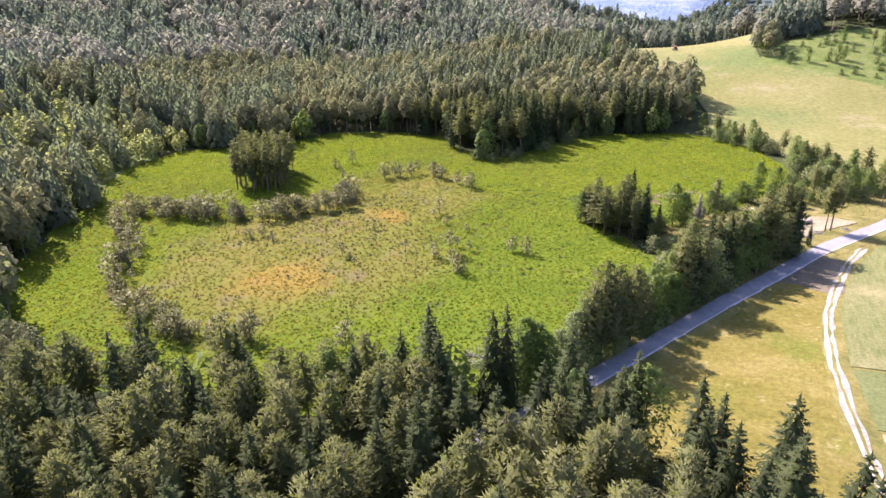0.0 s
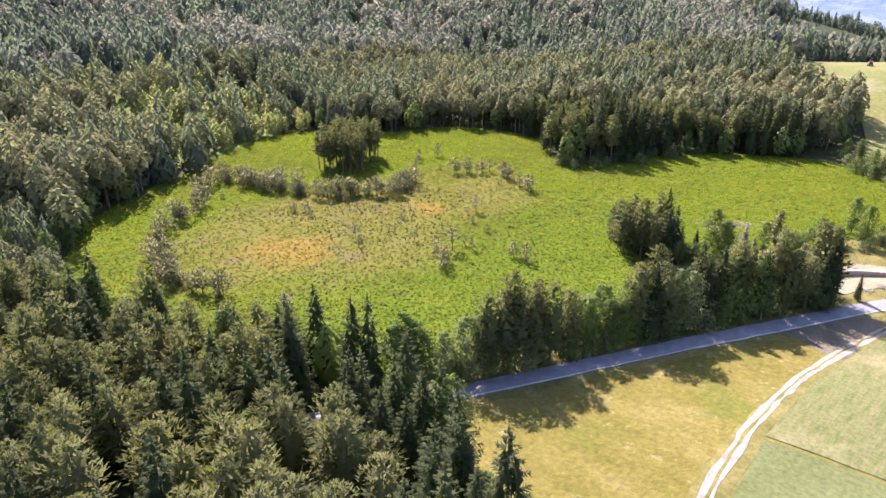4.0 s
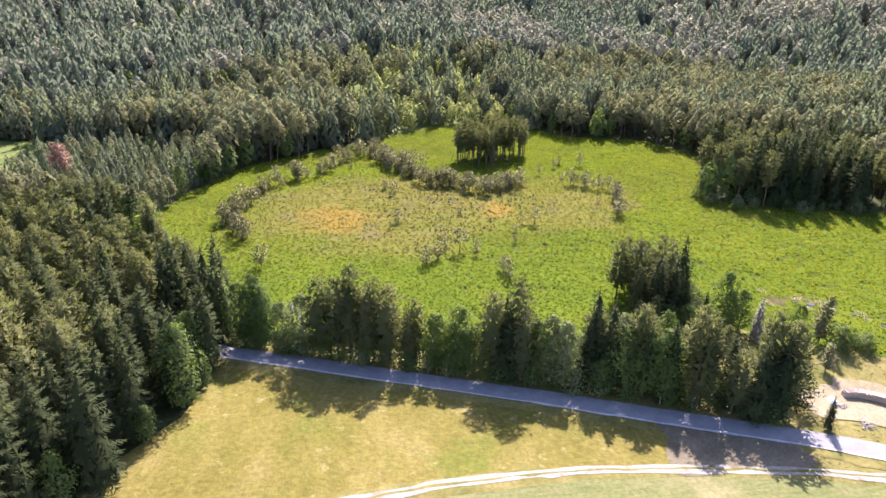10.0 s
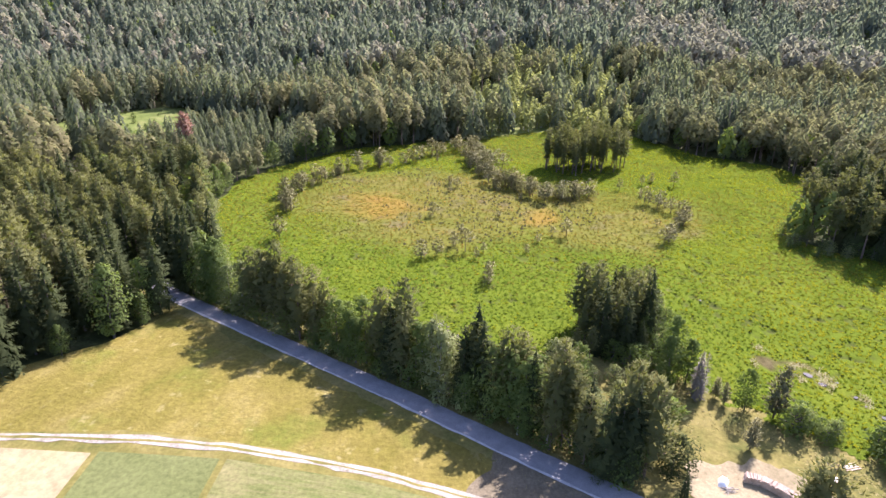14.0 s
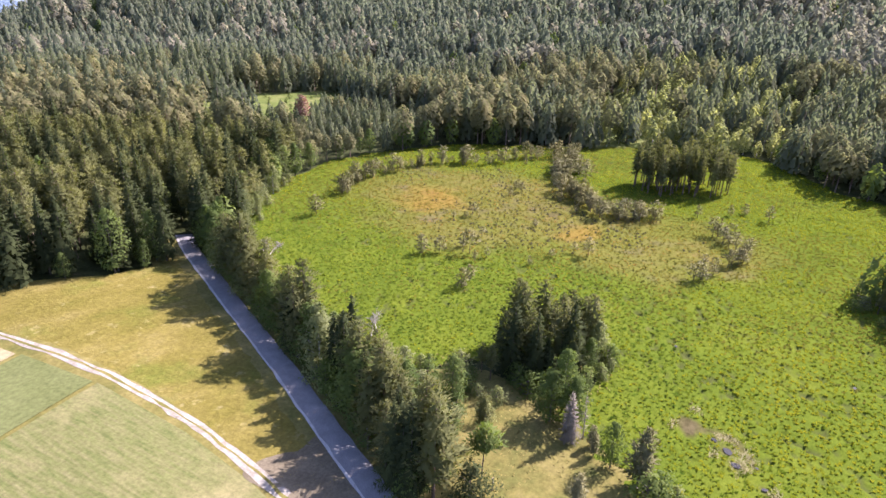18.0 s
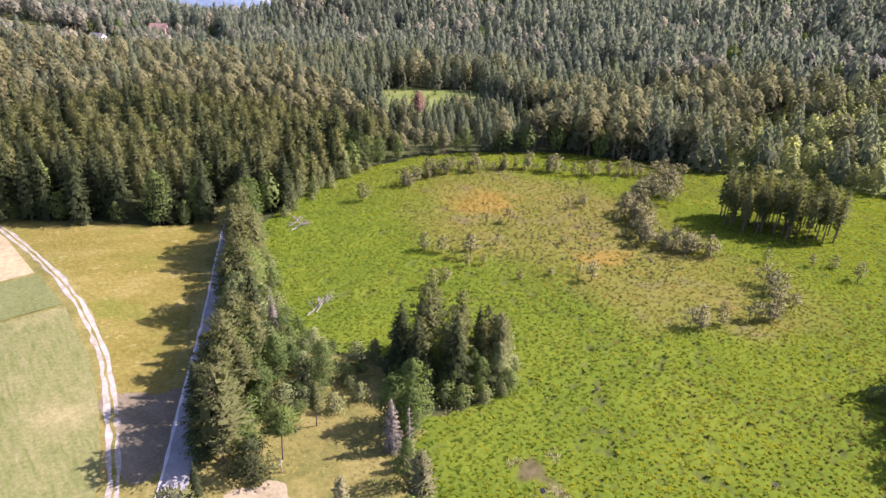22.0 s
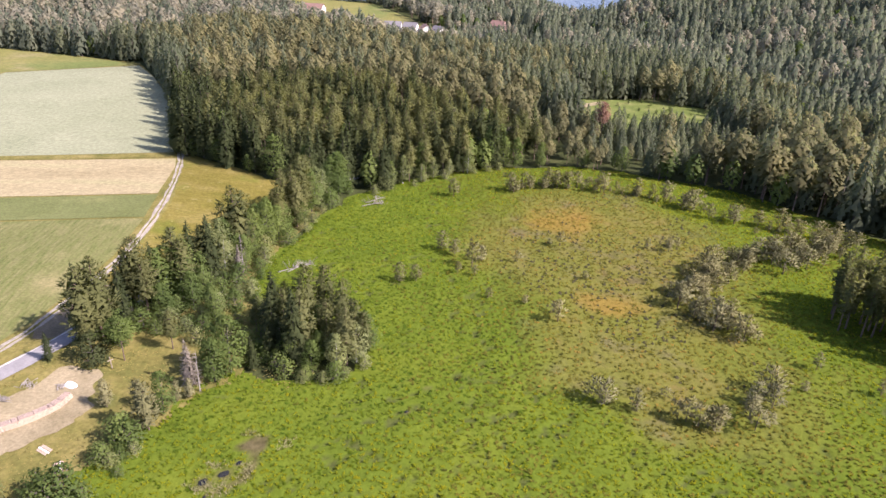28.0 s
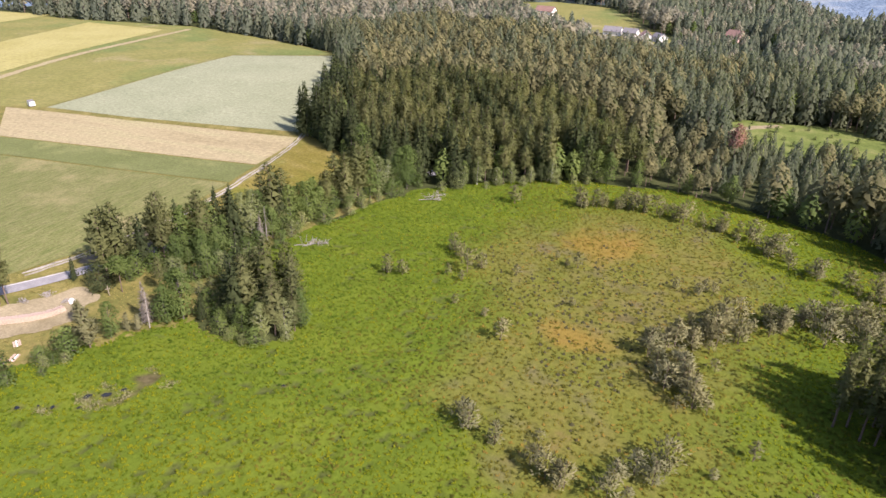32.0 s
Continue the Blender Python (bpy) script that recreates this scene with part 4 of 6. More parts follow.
bush_shapes = [broad_shape(80 + k, 3.0, 2, 0.02, 0.5) for k in range(3)]
bush_shapes = [(t, c[:: 3]) for t, c in bush_shapes]
bush = Kind("bush", bush_shapes, [3.0] * 3, M["bark"], M["leaf"], "green bush at the wood's edge", "bush", "bushes")
pale_bush = Kind("willow_bush", bush_shapes, [3.0] * 3, M["bark"], M["pale_leaf"], "pale grey-green willow bush", "bush", "willow bushes")
grey_spruce = Kind("dying_spruce", spruces[2], SPRUCE_H, M["bark"], M["grey_twig"], "dying spruce with grey-brown boughs", "dying spruce", "dying spruces")
round_bush = Kind("round_bush", [broad_shape(86, 6.5, 2, 0.02, 0.46)], [6.5], M["bark"], M["spruce"], "dense dark green round bush by the yard", "bush")
low_pine = Kind("low_crowned_pine", [pine_shape(98, 18, 2, 0.16, 1.05, 62), pine_shape(99, 17, 2, 0.2, 1.0, 58)], [18.0, 17.0], M["pine_bark"], M["near_pine"], "olive green pine with a deep crown near the bog", "pine tree", "deep-crowned pines")
grove_pine = Kind("grove_pine", [pine_shape(92, 17, 2, 0.26, 0.62, 34), pine_shape(93, 16, 2, 0.34, 0.66, 32)], [17.0, 16.0], M["pine_bark"], M["near_pine"], "slim dark pine in the grove on the bog", "pine tree", "pines of the grove")
grey_pine = Kind("grey_pine", [pine_shape(97, 10, 2, 0.1, 0.95, 46)], [10.0], M["pine_bark"], M["bog_pine"], "grey-brown thin pine at the bog's edge", "pine tree", "grey pines")
lollipop = Kind("small_pine", [pine_shape(96, 9, 2, 0.58, 1.5)], [9.0], M["pine_bark"], M["leaf"], "small tree with a bare trunk in the grass", "tree")
snag = Kind("dead_tree", [snag_shape(90, 10), snag_shape(91, 12)], [10, 12], M["dead_wood"], M["grey_twig"], "bare grey dead tree", "dead tree", "dead trees")


def forest_places(x0, x1, y0, y1, step, rng):
    gx, gy = np.meshgrid(np.arange(x0, x1, step), np.arange(y0, y1, step))
    p = np.stack([gx.ravel(), gy.ravel()], 1)
    p = p + (rng.random(p.shape) - 0.5) * step * 0.85
    return p[:, 0], p[:, 1]


def wooded(x, y):
    """Where the closed forest stands."""
    ok = ~inside(BOG, x, y) & (edge_distance(BOG, x, y, True) > 2.0)
    side = [(-36, 82), (-24, 87), (-6, 86), (6, 78), (18, 70), (30, 63), (33, 60), (42, 22), (56, -16), (76, -60), (98, -98), (150, -126), (270, -168),
            (400, -160), (560, -190), (560, -1100), (-900, -1100), (-900, 900), (20, 900), (10, 550), (-94, 550), (-99, 490), (-96, 440), (-78, 408), (-52, 392), (-33, 376), (-28, 350), (-28, 330), (-36, 310),
            (-55, 300), (-60, 200), (-50, 100)]
    ok &= inside(side, x, y) | inside([(-12, 446), (-4, 438), (6, 446), (6, 474), (50, 485), (120, 481), (220, 474), (220, 660), (30, 660), (4, 550)], x, y)
    ok &= ~inside(VILLAGE, x, y) & ~((np.hypot((x + 148) / 16.0, (y + 392) / 26.0)) < 1)
    ok &= ~((y > 700) & (x > -220))
    ok &= ~inside(CLEARING, x, y) & (edge_distance(LANE, x, y) > 4.5)
    ok &= edge_distance(ROAD, x, y) > np.where(y < 82, 2.1, 2.6)
    return ok


def plant_forest():
    rng = np.random.default_rng(11)
    x, y = forest_places(-640, 300, -460, 640, 5.7, rng)
    xf, yf = forest_places(-700, 520, -1000, 860, 11.0, rng)
    far_off = (xf < -640) | (xf > 300) | (yf < -460) | (yf > 640)
    x, y = np.r_[x, xf[far_off]], np.r_[y, yf[far_off]]
    keep = wooded(x, y)
    x, y = x[keep], y[keep]
    d = arc_distance(x, y)
    # farther off the stand is drawn with fewer, wider trees
    outer = (x < -640) | (x > 300) | (y < -460) | (y > 640)
    glade = (np.hypot((x + 262) / 78.0, (y - 167) / 46.0) < 1.0) & (rng.random(len(x)) < 0.15)
    thin = ~glade & (rng.random(len(x)) < np.where(outer, 0.9, np.clip(1.15 - (d - 60) / 440.0, 0.46, 0.95)))
    x, y, d = x[thin], y[thin], d[thin]
    edge = edge_distance(BOG, x, y, True)
    south = (y < 90) & (x > -75)
    kind_noise = fractal(x, y, 45, 61)
    single = rng.random(len(x))
    is_spruce = single < np.where(south, 0.3 + 0.66 * (edge_distance(SOUTH_EDGE + FOREST_EAST, x, y) < 12), np.clip(0.2 + 0.75 * ease(0.45, 0.62, kind_noise) + 0.5 * ease(-115, -150, x) * ease(75, 40, y), 0, 0.93))
    birchy = (np.hypot((x + 262) / 78.0, (y - 167) / 46.0) < 1.0)
    is_broad = (rng.random(len(x)) < 0.05 + 0.42 * birchy + 0.1 * (edge < 7)) & ~south
    is_broad |= birchy & (rng.random(len(x)) < 0.68)
    is_broad |= (rng.random(len(x)) < 0.02 + 0.14 * (edge < 8))
    tall = 0.72 + 0.42 * fractal(x, y, 26, 77) + 0.16 * (rng.random(len(x)) - 0.5)
    tall = np.where(birchy & is_broad, tall * 0.82, tall) * (1 + 0.12 * ease(250, 500, d) + 0.3 * ease(500, 800, d))
    strip = (x > -195) & (x < -105) & (y > 8) & (y < 72)
    tall = np.where(strip, tall * 0.56, tall)
    low = (x > -175) & (x < -30) & (y < -190) & (y > -390)
    tall = np.where(low, tall * 0.52, tall)
    groups = {}
    for name, mask, full, mid, far, tm, lm, fm, limit, label, cat in (
            ("spruce", is_spruce & ~is_broad, spruce, spruces[1], spruces[0], M["bark"], M["spruce"], M["hazy_spruce"], 230, "dark spruce forest on the slope", "spruce forest"),
            ("pine", ~is_spruce & ~is_broad, pine, pines[1], pines[0], M["pine_bark"], M["pine"], M["hazy_pine"], 230, "olive pine forest on the slope", "pine forest"),
            ("broadleaf", is_broad & ~birchy, None, broads[1], broads[0], M["bark"], M["leaf"], M["leaf"], 0, "fresh green broad-leaved trees in the forest", "broadleaf forest"),
            ("birch", is_broad & birchy, None, broads[1], broads[0], M["birch_bark"], M["birch_leaf"], M["birch_leaf"], 0, "pale green birches round a forest glade", "birch wood")):
        xs, ys, ds, ts = x[mask], y[mask], d[mask], tall[mask]
        order = np.argsort(ds)
        xs, ys, ds, ts = xs[order], ys[order], ds[order], ts[order]
        for k in range(min(limit, len(xs))):
            h = full.heights[0] * ts[k]
            full.stand(float(xs[k]), float(ys[k]), float(h), rng, float(rng.normal() * 0.02))
        rest = slice(limit, None)
        xs, ys, ds, ts = xs[rest], ys[rest], ds[rest], ts[rest]
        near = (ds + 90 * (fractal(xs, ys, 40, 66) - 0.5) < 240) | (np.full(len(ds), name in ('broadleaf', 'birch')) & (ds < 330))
        # farther trees get the needle colours that have haze mixed in
        for tag, sel, shapes, lm in (("edge_" + name + "_wood", near, mid, M["half_hazed_spruce"] if name == "spruce" else lm), (name + "_forest", ~near, far, fm)):
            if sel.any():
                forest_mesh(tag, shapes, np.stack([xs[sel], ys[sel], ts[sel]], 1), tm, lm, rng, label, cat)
        groups[name] = (len(xs), int(near.sum()))
    print("forest", groups)


plant_forest()


def plant_far_hills():
    """Woods on the ridges beyond the near forest."""
    rng = np.random.default_rng(12)
    x, y = forest_places(-420, 620, 1020, 1560, 13.0, rng)
    u, v = forest_places(-420, 720, -1420, -1000, 14.0, rng)
    x, y = np.r_[x, u], np.r_[y, v]
    ok = (lie(x, y) > -95) & (fractal(x, y, 120, 63) > 0.36)
    x, y = x[ok], y[ok]
    size = 0.75 + 0.5 * rng.random(len(x))
    forest_mesh("far_ridge_forest", spruces[0][:2] + broads[0][:2] + pines[0][:2], np.stack([x, y, size], 1), M["bark"], M["hazy_spruce"], rng, "far ridge woods with haze painted into their colour", "far forest")


plant_far_hills()


def row(kind, points, height, seed, jitter=1.0, vary=0.2):
    rng = np.random.default_rng(seed)
    for x, y in points:
        kind.stand(x + rng.normal() * jitter * 0.5, y + rng.normal() * jitter * 0.5, height * (1 + vary * (rng.random() - 0.5) * 2), rng, rng.normal() * 0.02)


# the belt of trees between road and bog
BELT = [(-33, 90), (-26.5, 87), (-17, 106), (-9.5, 123), (-2, 141), (7, 159), (18, 182), (13, 186), (4, 181), (-4, 176), (-12, 172), (-18, 165), (-16, 150), (-20, 134), (-25, 118), (-31, 102)]


def plant_belt():
    rng = np.random.default_rng(41)
    x, y = forest_places(-36, 24, 84, 190, 3.5, rng)
    ok = inside(BELT, x, y)
    for px, py in zip(x[ok], y[ok]):
        px, py, f = float(px), float(py), rng.random()
        if f < 0.72:
            (bush if f < 0.5 else pale_bush).stand(px, py, 2.2 + 3.2 * rng.random(), rng)
        elif f < 0.86:
            broad.stand(px, py, 7 + 4 * rng.random(), rng)


plant_belt()
row(broad, [(-29, 92), (-27, 96), (-25, 94), (-30, 95)], 15, 1, 0.4, 0.15)
row(pale, [(-25, 100), (-23, 104)], 13, 41, 0.4)
row(low_pine, [(-22, 107), (-20, 110), (-18, 112), (-21, 113), (-17, 115.5), (-19, 117), (-16, 119), (-20, 120)], 17.5, 2, 0.6, 0.12)
row(broad, [(-23, 109), (-13, 128), (-11, 131), (-14, 133), (-10, 134.5), (-16, 129)], 12, 42, 0.5, 0.15)
row(low_pine, [(-14.5, 123), (-16, 125)], 15, 43, 0.4)
row(low_pine, [(-9, 138), (-8.5, 142), (-5, 142)], 19, 44, 0.4, 0.1)
row(spruce, [(-7, 140), (-10, 141)], 16, 68, 0.4, 0.1)
row(broad, [(-6, 145), (-11.5, 138.5)], 12, 69, 0.4, 0.1)
row(pale, [(-5, 148), (-3.5, 150), (-7, 151)], 12, 45, 0.4)
row(spruce, [(-2.5, 154), (-5, 156), (-1, 157.5)], 16, 46, 0.3)
row(broad, [(1, 160), (3, 162.5), (-0.5, 163)], 14.5, 47, 0.5, 0.1)
row(broad, [(5, 168), (0.5, 171), (-3.5, 163), (-7, 167)], 7.5, 80, 0.5, 0.2)
row(spruce, [(5, 166), (8.5, 175)], 15.5, 48, 0.4, 0.1)
row(pine, [(7, 171), (4, 172.5), (-3, 155.5)], 16, 81, 0.4, 0.1)
row(low_pine, [(8.5, 169), (11.5, 174.5)], 15, 49, 0.4, 0.12)
row(broad, [(8, 164), (11.5, 178), (8.5, 179), (-1, 170)], 6, 66, 0.4, 0.15)
row(spruce, [(20, 176), (16.6, 179.4), (15.4, 176.5)], 15, 67, 0.4, 0.15)
# the copse that juts into the bog
row(low_pine, [(-27, 181), (-31, 178), (-35, 183), (-30, 187), (-38, 180), (-41, 184), (-34, 176), (-26, 176)], 14, 6)
row(spruce, [(-24, 179), (-25, 184), (-29, 189)], 15.5, 7)
row(pale, [(-37, 192), (-41.5, 188)], 9.5, 8, 0.6)
row(broad, [(-33, 191), (-43, 184.5)], 8.5, 63, 0.5)
row(low_pine, [(-39.5, 189.5), (-36, 189), (-42.5, 186.5), (-38.5, 186)], 11.5, 79, 0.4)
row(spruce, [(-40, 183)], 13, 64, 0.5)
row(broad, [(-30, 184), (-34, 188), (-28, 188.5), (-33, 180.5)], 8.5, 70, 0.5)
row(bush, [(-26, 190), (-23, 188), (-32, 194), (-27.5, 192.5), (-38, 194.5)], 3.6, 71, 0.5)
row(pale_bush, [(-35, 195), (-39, 193.6), (-43.5, 190.5), (-31.5, 194.5)], 2.8, 65, 0.6)
# yard trees
row(spruce, [(18, 188)], 6, 9, 0.2)
row(round_bush, [(9.8, 188.2)], 6.6, 10, 0.2)
row(lollipop, [(4.2, 187.2)], 8.5, 11, 0.1)
row(grey_spruce, [(-11, 195.6), (-10.5, 152)], 9, 57, 0.2)
row(grey_pine, [(-7.4, 208)], 11, 60, 0.1, 0.0)
row(grey_pine, [(2, 201.5)], 6.5, 76, 0.1, 0.0)
row(broad, [(-8.4, 203.4)], 8.5, 77, 0.1, 0.0)
row(snag, [(-13, 197.4)], 9, 78, 0.1, 0.0)
row(broad, [(-15, 194.5), (-17.5, 192), (-14, 191)], 11, 58, 0.4, 0.15)
row(bush, [(-5.3, 211.6), (-3.8, 210.4), (-0.6, 223), (3.2, 222.6), (1.4, 224.4)], 5.5, 61, 0.3)
row(bush, [(-2.8, 216), (-5.0, 215), (-1.6, 214.6)], 3.4, 62, 0.3)
row(pine, [(22.6, 201.9), (24.2, 203)], 16, 12, 0.3)
row(low_pine, [(12.2, 183.4), (10.6, 181)], 18.5, 91, 0.1, 0.05)
row(broad, [(4, 165.4)], 15.5, 92, 0.2, 0.1)
row(pine, [(1.0, 161.6), (5.2, 170), (-1.5, 164)], 17, 94, 0.2, 0.1)
row(bush, [(7.4, 172.6), (6.2, 175.4), (9.4, 176.6), (8.2, 180.2)], 4.6, 93, 0.3)
row(bush, [(-20, 189), (-22, 186), (-19, 185.5), (-24, 183.5), (-21, 182)], 4.2, 95, 0.4)
row(spruce, [(-24, 187), (-21.5, 190.5), (-26, 185.5)], 8.5, 96, 0.4)
row(grey_pine, [(-11.6, 199), (-9.8, 200.4)], 5.5, 59, 0.3)
row(snag, [(13, 167), (-11, 150), (8, 163)], 9.5, 13, 0.3)
# hedge north of the bog, and the undergrowth between belt and copse


def thicket(poly, step, seed, low, high, trees=0.15, tall=9.0):
    rng = np.random.default_rng(seed)
    xs, ys = [p[0] for p in poly], [p[1] for p in poly]
    x, y = forest_places(min(xs), max(xs), min(ys), max(ys), step, rng)
    ok = inside(poly, x, y)
    for px, py in zip(x[ok], y[ok]):
        f, px, py = rng.random(), float(px), float(py)
        if f < trees:
            (broad if f < trees * 0.7 else pine).stand(px, py, tall * (0.75 + 0.5 * rng.random()), rng)
        elif f < 0.9:
            (bush if f < 0.62 else pale_bush).stand(px, py, low + (high - low) * rng.random(), rng)


thicket([(-26, 326), (-14, 303), (0, 295), (14, 283), (15, 262), (20, 250), (28, 236), (44, 236), (40, 258), (31, 275), (17, 291), (2, 301), (-12, 320)], 3.7, 14, 3.0, 7.5, 0.25, 9.5)
thicket([(-20, 165), (-9, 170), (0, 178), (-4, 184), (-14, 186), (-22, 178)], 4.2, 15, 2, 4.5, 0.3, 8)
thicket([(-12, 206), (-4, 212), (4, 224), (9, 236), (5, 238), (-3, 226), (-10, 214)], 4.0, 16, 1.5, 3.5, 0.05)
thicket([(-104, 236), (-94, 233), (-84, 242), (-78, 262), (-72, 282), (-58, 298), (-62, 303), (-78, 284), (-88, 258), (-96, 246)], 4.6, 17, 2, 4.5, 0.1)
thicket([(-4, 440), (17, 428), (60, 412), (120, 396), (200, 384), (200, 466), (120, 474), (50, 478), (6, 468)], 9.5, 18, 2.5, 5, 0.1)
row(pine, [(12, 287), (36, 258), (40, 232)], 13, 16, 1.0)
# the pine clump in the bog and the tongue of forest
grove = np.random.default_rng(20)
gx, gy = forest_places(-190, -130, 150, 210, 3.6, grove)
for x, y in zip(gx, gy):
    along, across = -0.5 * (x + 160) + 0.866 * (y - 182), 0.866 * (x + 160) + 0.5 * (y - 182)
    if (along / 18) ** 2 + (across / 10.5) ** 2 < 1:
        grove_pine.stand(float(x), float(y), 15 + 3 * grove.random(), grove)
# the bog pines
arc = [(-126, 181), (-121, 176), (-119, 170), (-121, 163), (-126, 156), (-134, 150), (-141, 146), (-150, 143), (-160, 140), (-170, 137), (-176, 132), (-168, 125), (-159, 119), (-150, 113),
       (-143, 104), (-138, 98), (-131, 93), (-124, 89), (-117, 87), (-104, 84), (-97, 85), (-88, 90)]
line = smooth_line(arc, 2.2)
rng_bog = np.random.default_rng(21)
for x, y in line:
    thick = y > 130 or (y < 96 and x > -140)
    wide = 4.5 if y > 130 else 2.8
    for _ in range(4 if y > 130 else 2):
        if rng_bog.random() < (0.95 if thick else 0.8):
            bog_pine.stand(float(x + rng_bog.normal() * wide * 0.65), float(y + rng_bog.normal() * wide * 0.65), float(2.4 + 4.6 * rng_bog.random() ** 1.2), rng_bog)
row(bog_pine, [(-64, 140), (-62, 136), (-69, 146), (-54, 155), (-86, 174), (-88, 204), (-93, 205), (-106, 210), (-68, 94)], 5.6, 22, 0.8, 0.2)
row(bog_pine, [(-72, 143), (-50, 155), (-95, 134), (-86, 202), (-100, 208), (-104, 210), (-114, 206), (-115, 210), (-121, 202)], 4.3, 24, 0.8, 0.25)
row(bog_pine, [(-71, 163), (-79, 165), (-85, 170), (-81, 144), (-88, 131), (-92, 133), (-119, 135), (-126, 134), (-129, 134), (-97, 154), (-69, 152), (-65, 150), (-100, 201), (-128, 201)], 3.0, 25, 0.8, 0.25)
row(bog_pine, [(-125, 137), (-101, 208), (-103, 210), (-112, 211), (-118, 205), (-135, 194), (-141, 202), (-146, 206), (-143, 214), (-105, 211), (-116, 204), (-120, 201), (-113, 208)], 5.2, 23, 0.8, 0.3)
# the rust-red dead pine at the clearing
rust = tree_thing("dead_pine", pine_shape(95, 19, 2, 0.5, 1.1), M["pine_bark"], M["rust"], "dead pine with rust-red needles at the clearing", "dead pine")
rust.matrix_basis = standing(-135, 31, 0.95, 1.0)
# pale willows and young birches along the bog's south-east rim
row(pale, [(-44, 88), (-48, 85.5), (-52, 82), (-57, 79.5), (-62, 76.5), (-68, 73), (-74, 70)], 8.5, 51, 1.0, 0.25)
row(pale_bush, [(-41, 92), (-46, 88.5), (-54, 83), (-60, 80), (-66, 76), (-76, 71), (-82, 68), (-88, 66.5)], 3.5, 52, 1.2, 0.3)
row(broad, [(-19, 84.5), (-84, 61), (-8, 84), (-94, 63)], 14, 53, 0.6, 0.2)
row(broad, [(-46, 84), (-58, 75), (-71, 67.5), (-90, 61.5), (-104, 61), (-120, 62), (-134, 66), (-146, 74)], 10.5, 72, 1.0, 0.25)
row(broad, [(2, 80), (14, 71), (-14, 86), (24, 65)], 8, 54, 0.6, 0.2)
# scrub in the clearing and in the bog's north-east corner
thicket([(-130, 0), (-138, -25), (-146, -44), (-176, -42), (-206, -22), (-200, 0), (-170, 10), (-146, 12)], 9.0, 55, 1.2, 3.0, 0.04, 6)
thicket([(4, 230), (12, 244), (15, 258), (21, 250), (28, 236), (20, 226), (10, 222)], 4.0, 56, 2, 4.5, 0.15)


def tufts(name, count, box, keep, mat, size, tall, label, category, seed, blades=3, on_bog=True):
    """Grass tufts: upright leaning blades strewn over the sward."""
    rng = np.random.default_rng(seed)
    x, y = box[0] + (box[1] - box[0]) * rng.random(count), box[2] + (box[3] - box[2]) * rng.random(count)
    ok = keep(x, y, rng)
    x, y = np.repeat(x[ok], blades), np.repeat(y[ok], blades)
    n = len(x)
    x, y = x + rng.normal(size=n) * size * 0.45, y + rng.normal(size=n) * size * 0.45
    a = rng.random(n) * 6.283
    s, h = size * (0.6 + 0.8 * rng.random(n)), tall * (0.5 + rng.random(n))
    z = lie(x, y) + (bog_relief(x, y) if on_bog else 0.1)
    dx, dy = np.cos(a) * s, np.sin(a) * s
    reach = max(tall * 0.7, size * 0.8)
    tip = np.stack([x + rng.normal(size=n) * reach, y + rng.normal(size=n) * reach, z + h], 1)
    tris = np.stack([np.stack([x - dx, y - dy, z - 0.1], 1), np.stack([x + dx, y + dy, z - 0.1], 1), tip], 1)
    v, f = soup(tris)
    up = np.tile(np.array([0.0, 0.0, 1.0]), (len(v), 1))
    flip = np.cross(tris[:, 1] - tris[:, 0], tris[:, 2] - tris[:, 0])[:, 2] < 0
    f[flip] = f[flip][:, ::-1]
    return tagged(new(name, mesh_of(name, v, f, [mat], smooth=True, normals=up)), label, category, kind="stuff")


def tussocks(name, x, y, radius, tall, mats, index, label, category, seed, sides=6):
    """Low rounded cushions of sedge, each an uneven dome."""
    rng = np.random.default_rng(seed)
    n = len(x)
    r = radius * (0.6 + 0.8 * rng.random(n))
    h = tall * (0.5 + rng.random(n))
    z = lie(x, y) + bog_relief(x, y)
    a = rng.random(n)[:, None] * 6.283 + np.arange(sides)[None] * 6.283 / sides
    q = r[:, None] * (0.7 + 0.6 * rng.random((n, sides)))
    ring = np.stack([x[:, None] + np.cos(a) * q, y[:, None] + np.sin(a) * q, np.repeat(z[:, None] - 0.12, sides, 1)], -1)
    top = np.stack([x + rng.normal(size=n) * r * 0.25, y + rng.normal(size=n) * r * 0.25, z + h], -1)[:, None]
    verts = np.concatenate([top, ring], 1).reshape(-1, 3)
    bend = np.concatenate([np.zeros((n, 1, 3)), np.stack([np.cos(a), np.sin(a), 0 * a], -1)], 1) * 0.5 + np.array([0, 0, 0.78])
    bend = (bend / np.linalg.norm(bend, axis=2)[..., None]).reshape(-1, 3)
    k = np.arange(sides)
    fan = np.stack([np.zeros(sides, int), 1 + k, 1 + (k + 1) % sides], 1)
    faces = (np.arange(n)[:, None, None] * (sides + 1) + fan[None]).reshape(-1, 3)
    return tagged(new(name, mesh_of(name, verts, faces, mats, np.repeat(index, sides), smooth=True, normals=bend)), label, category, kind="stuff")


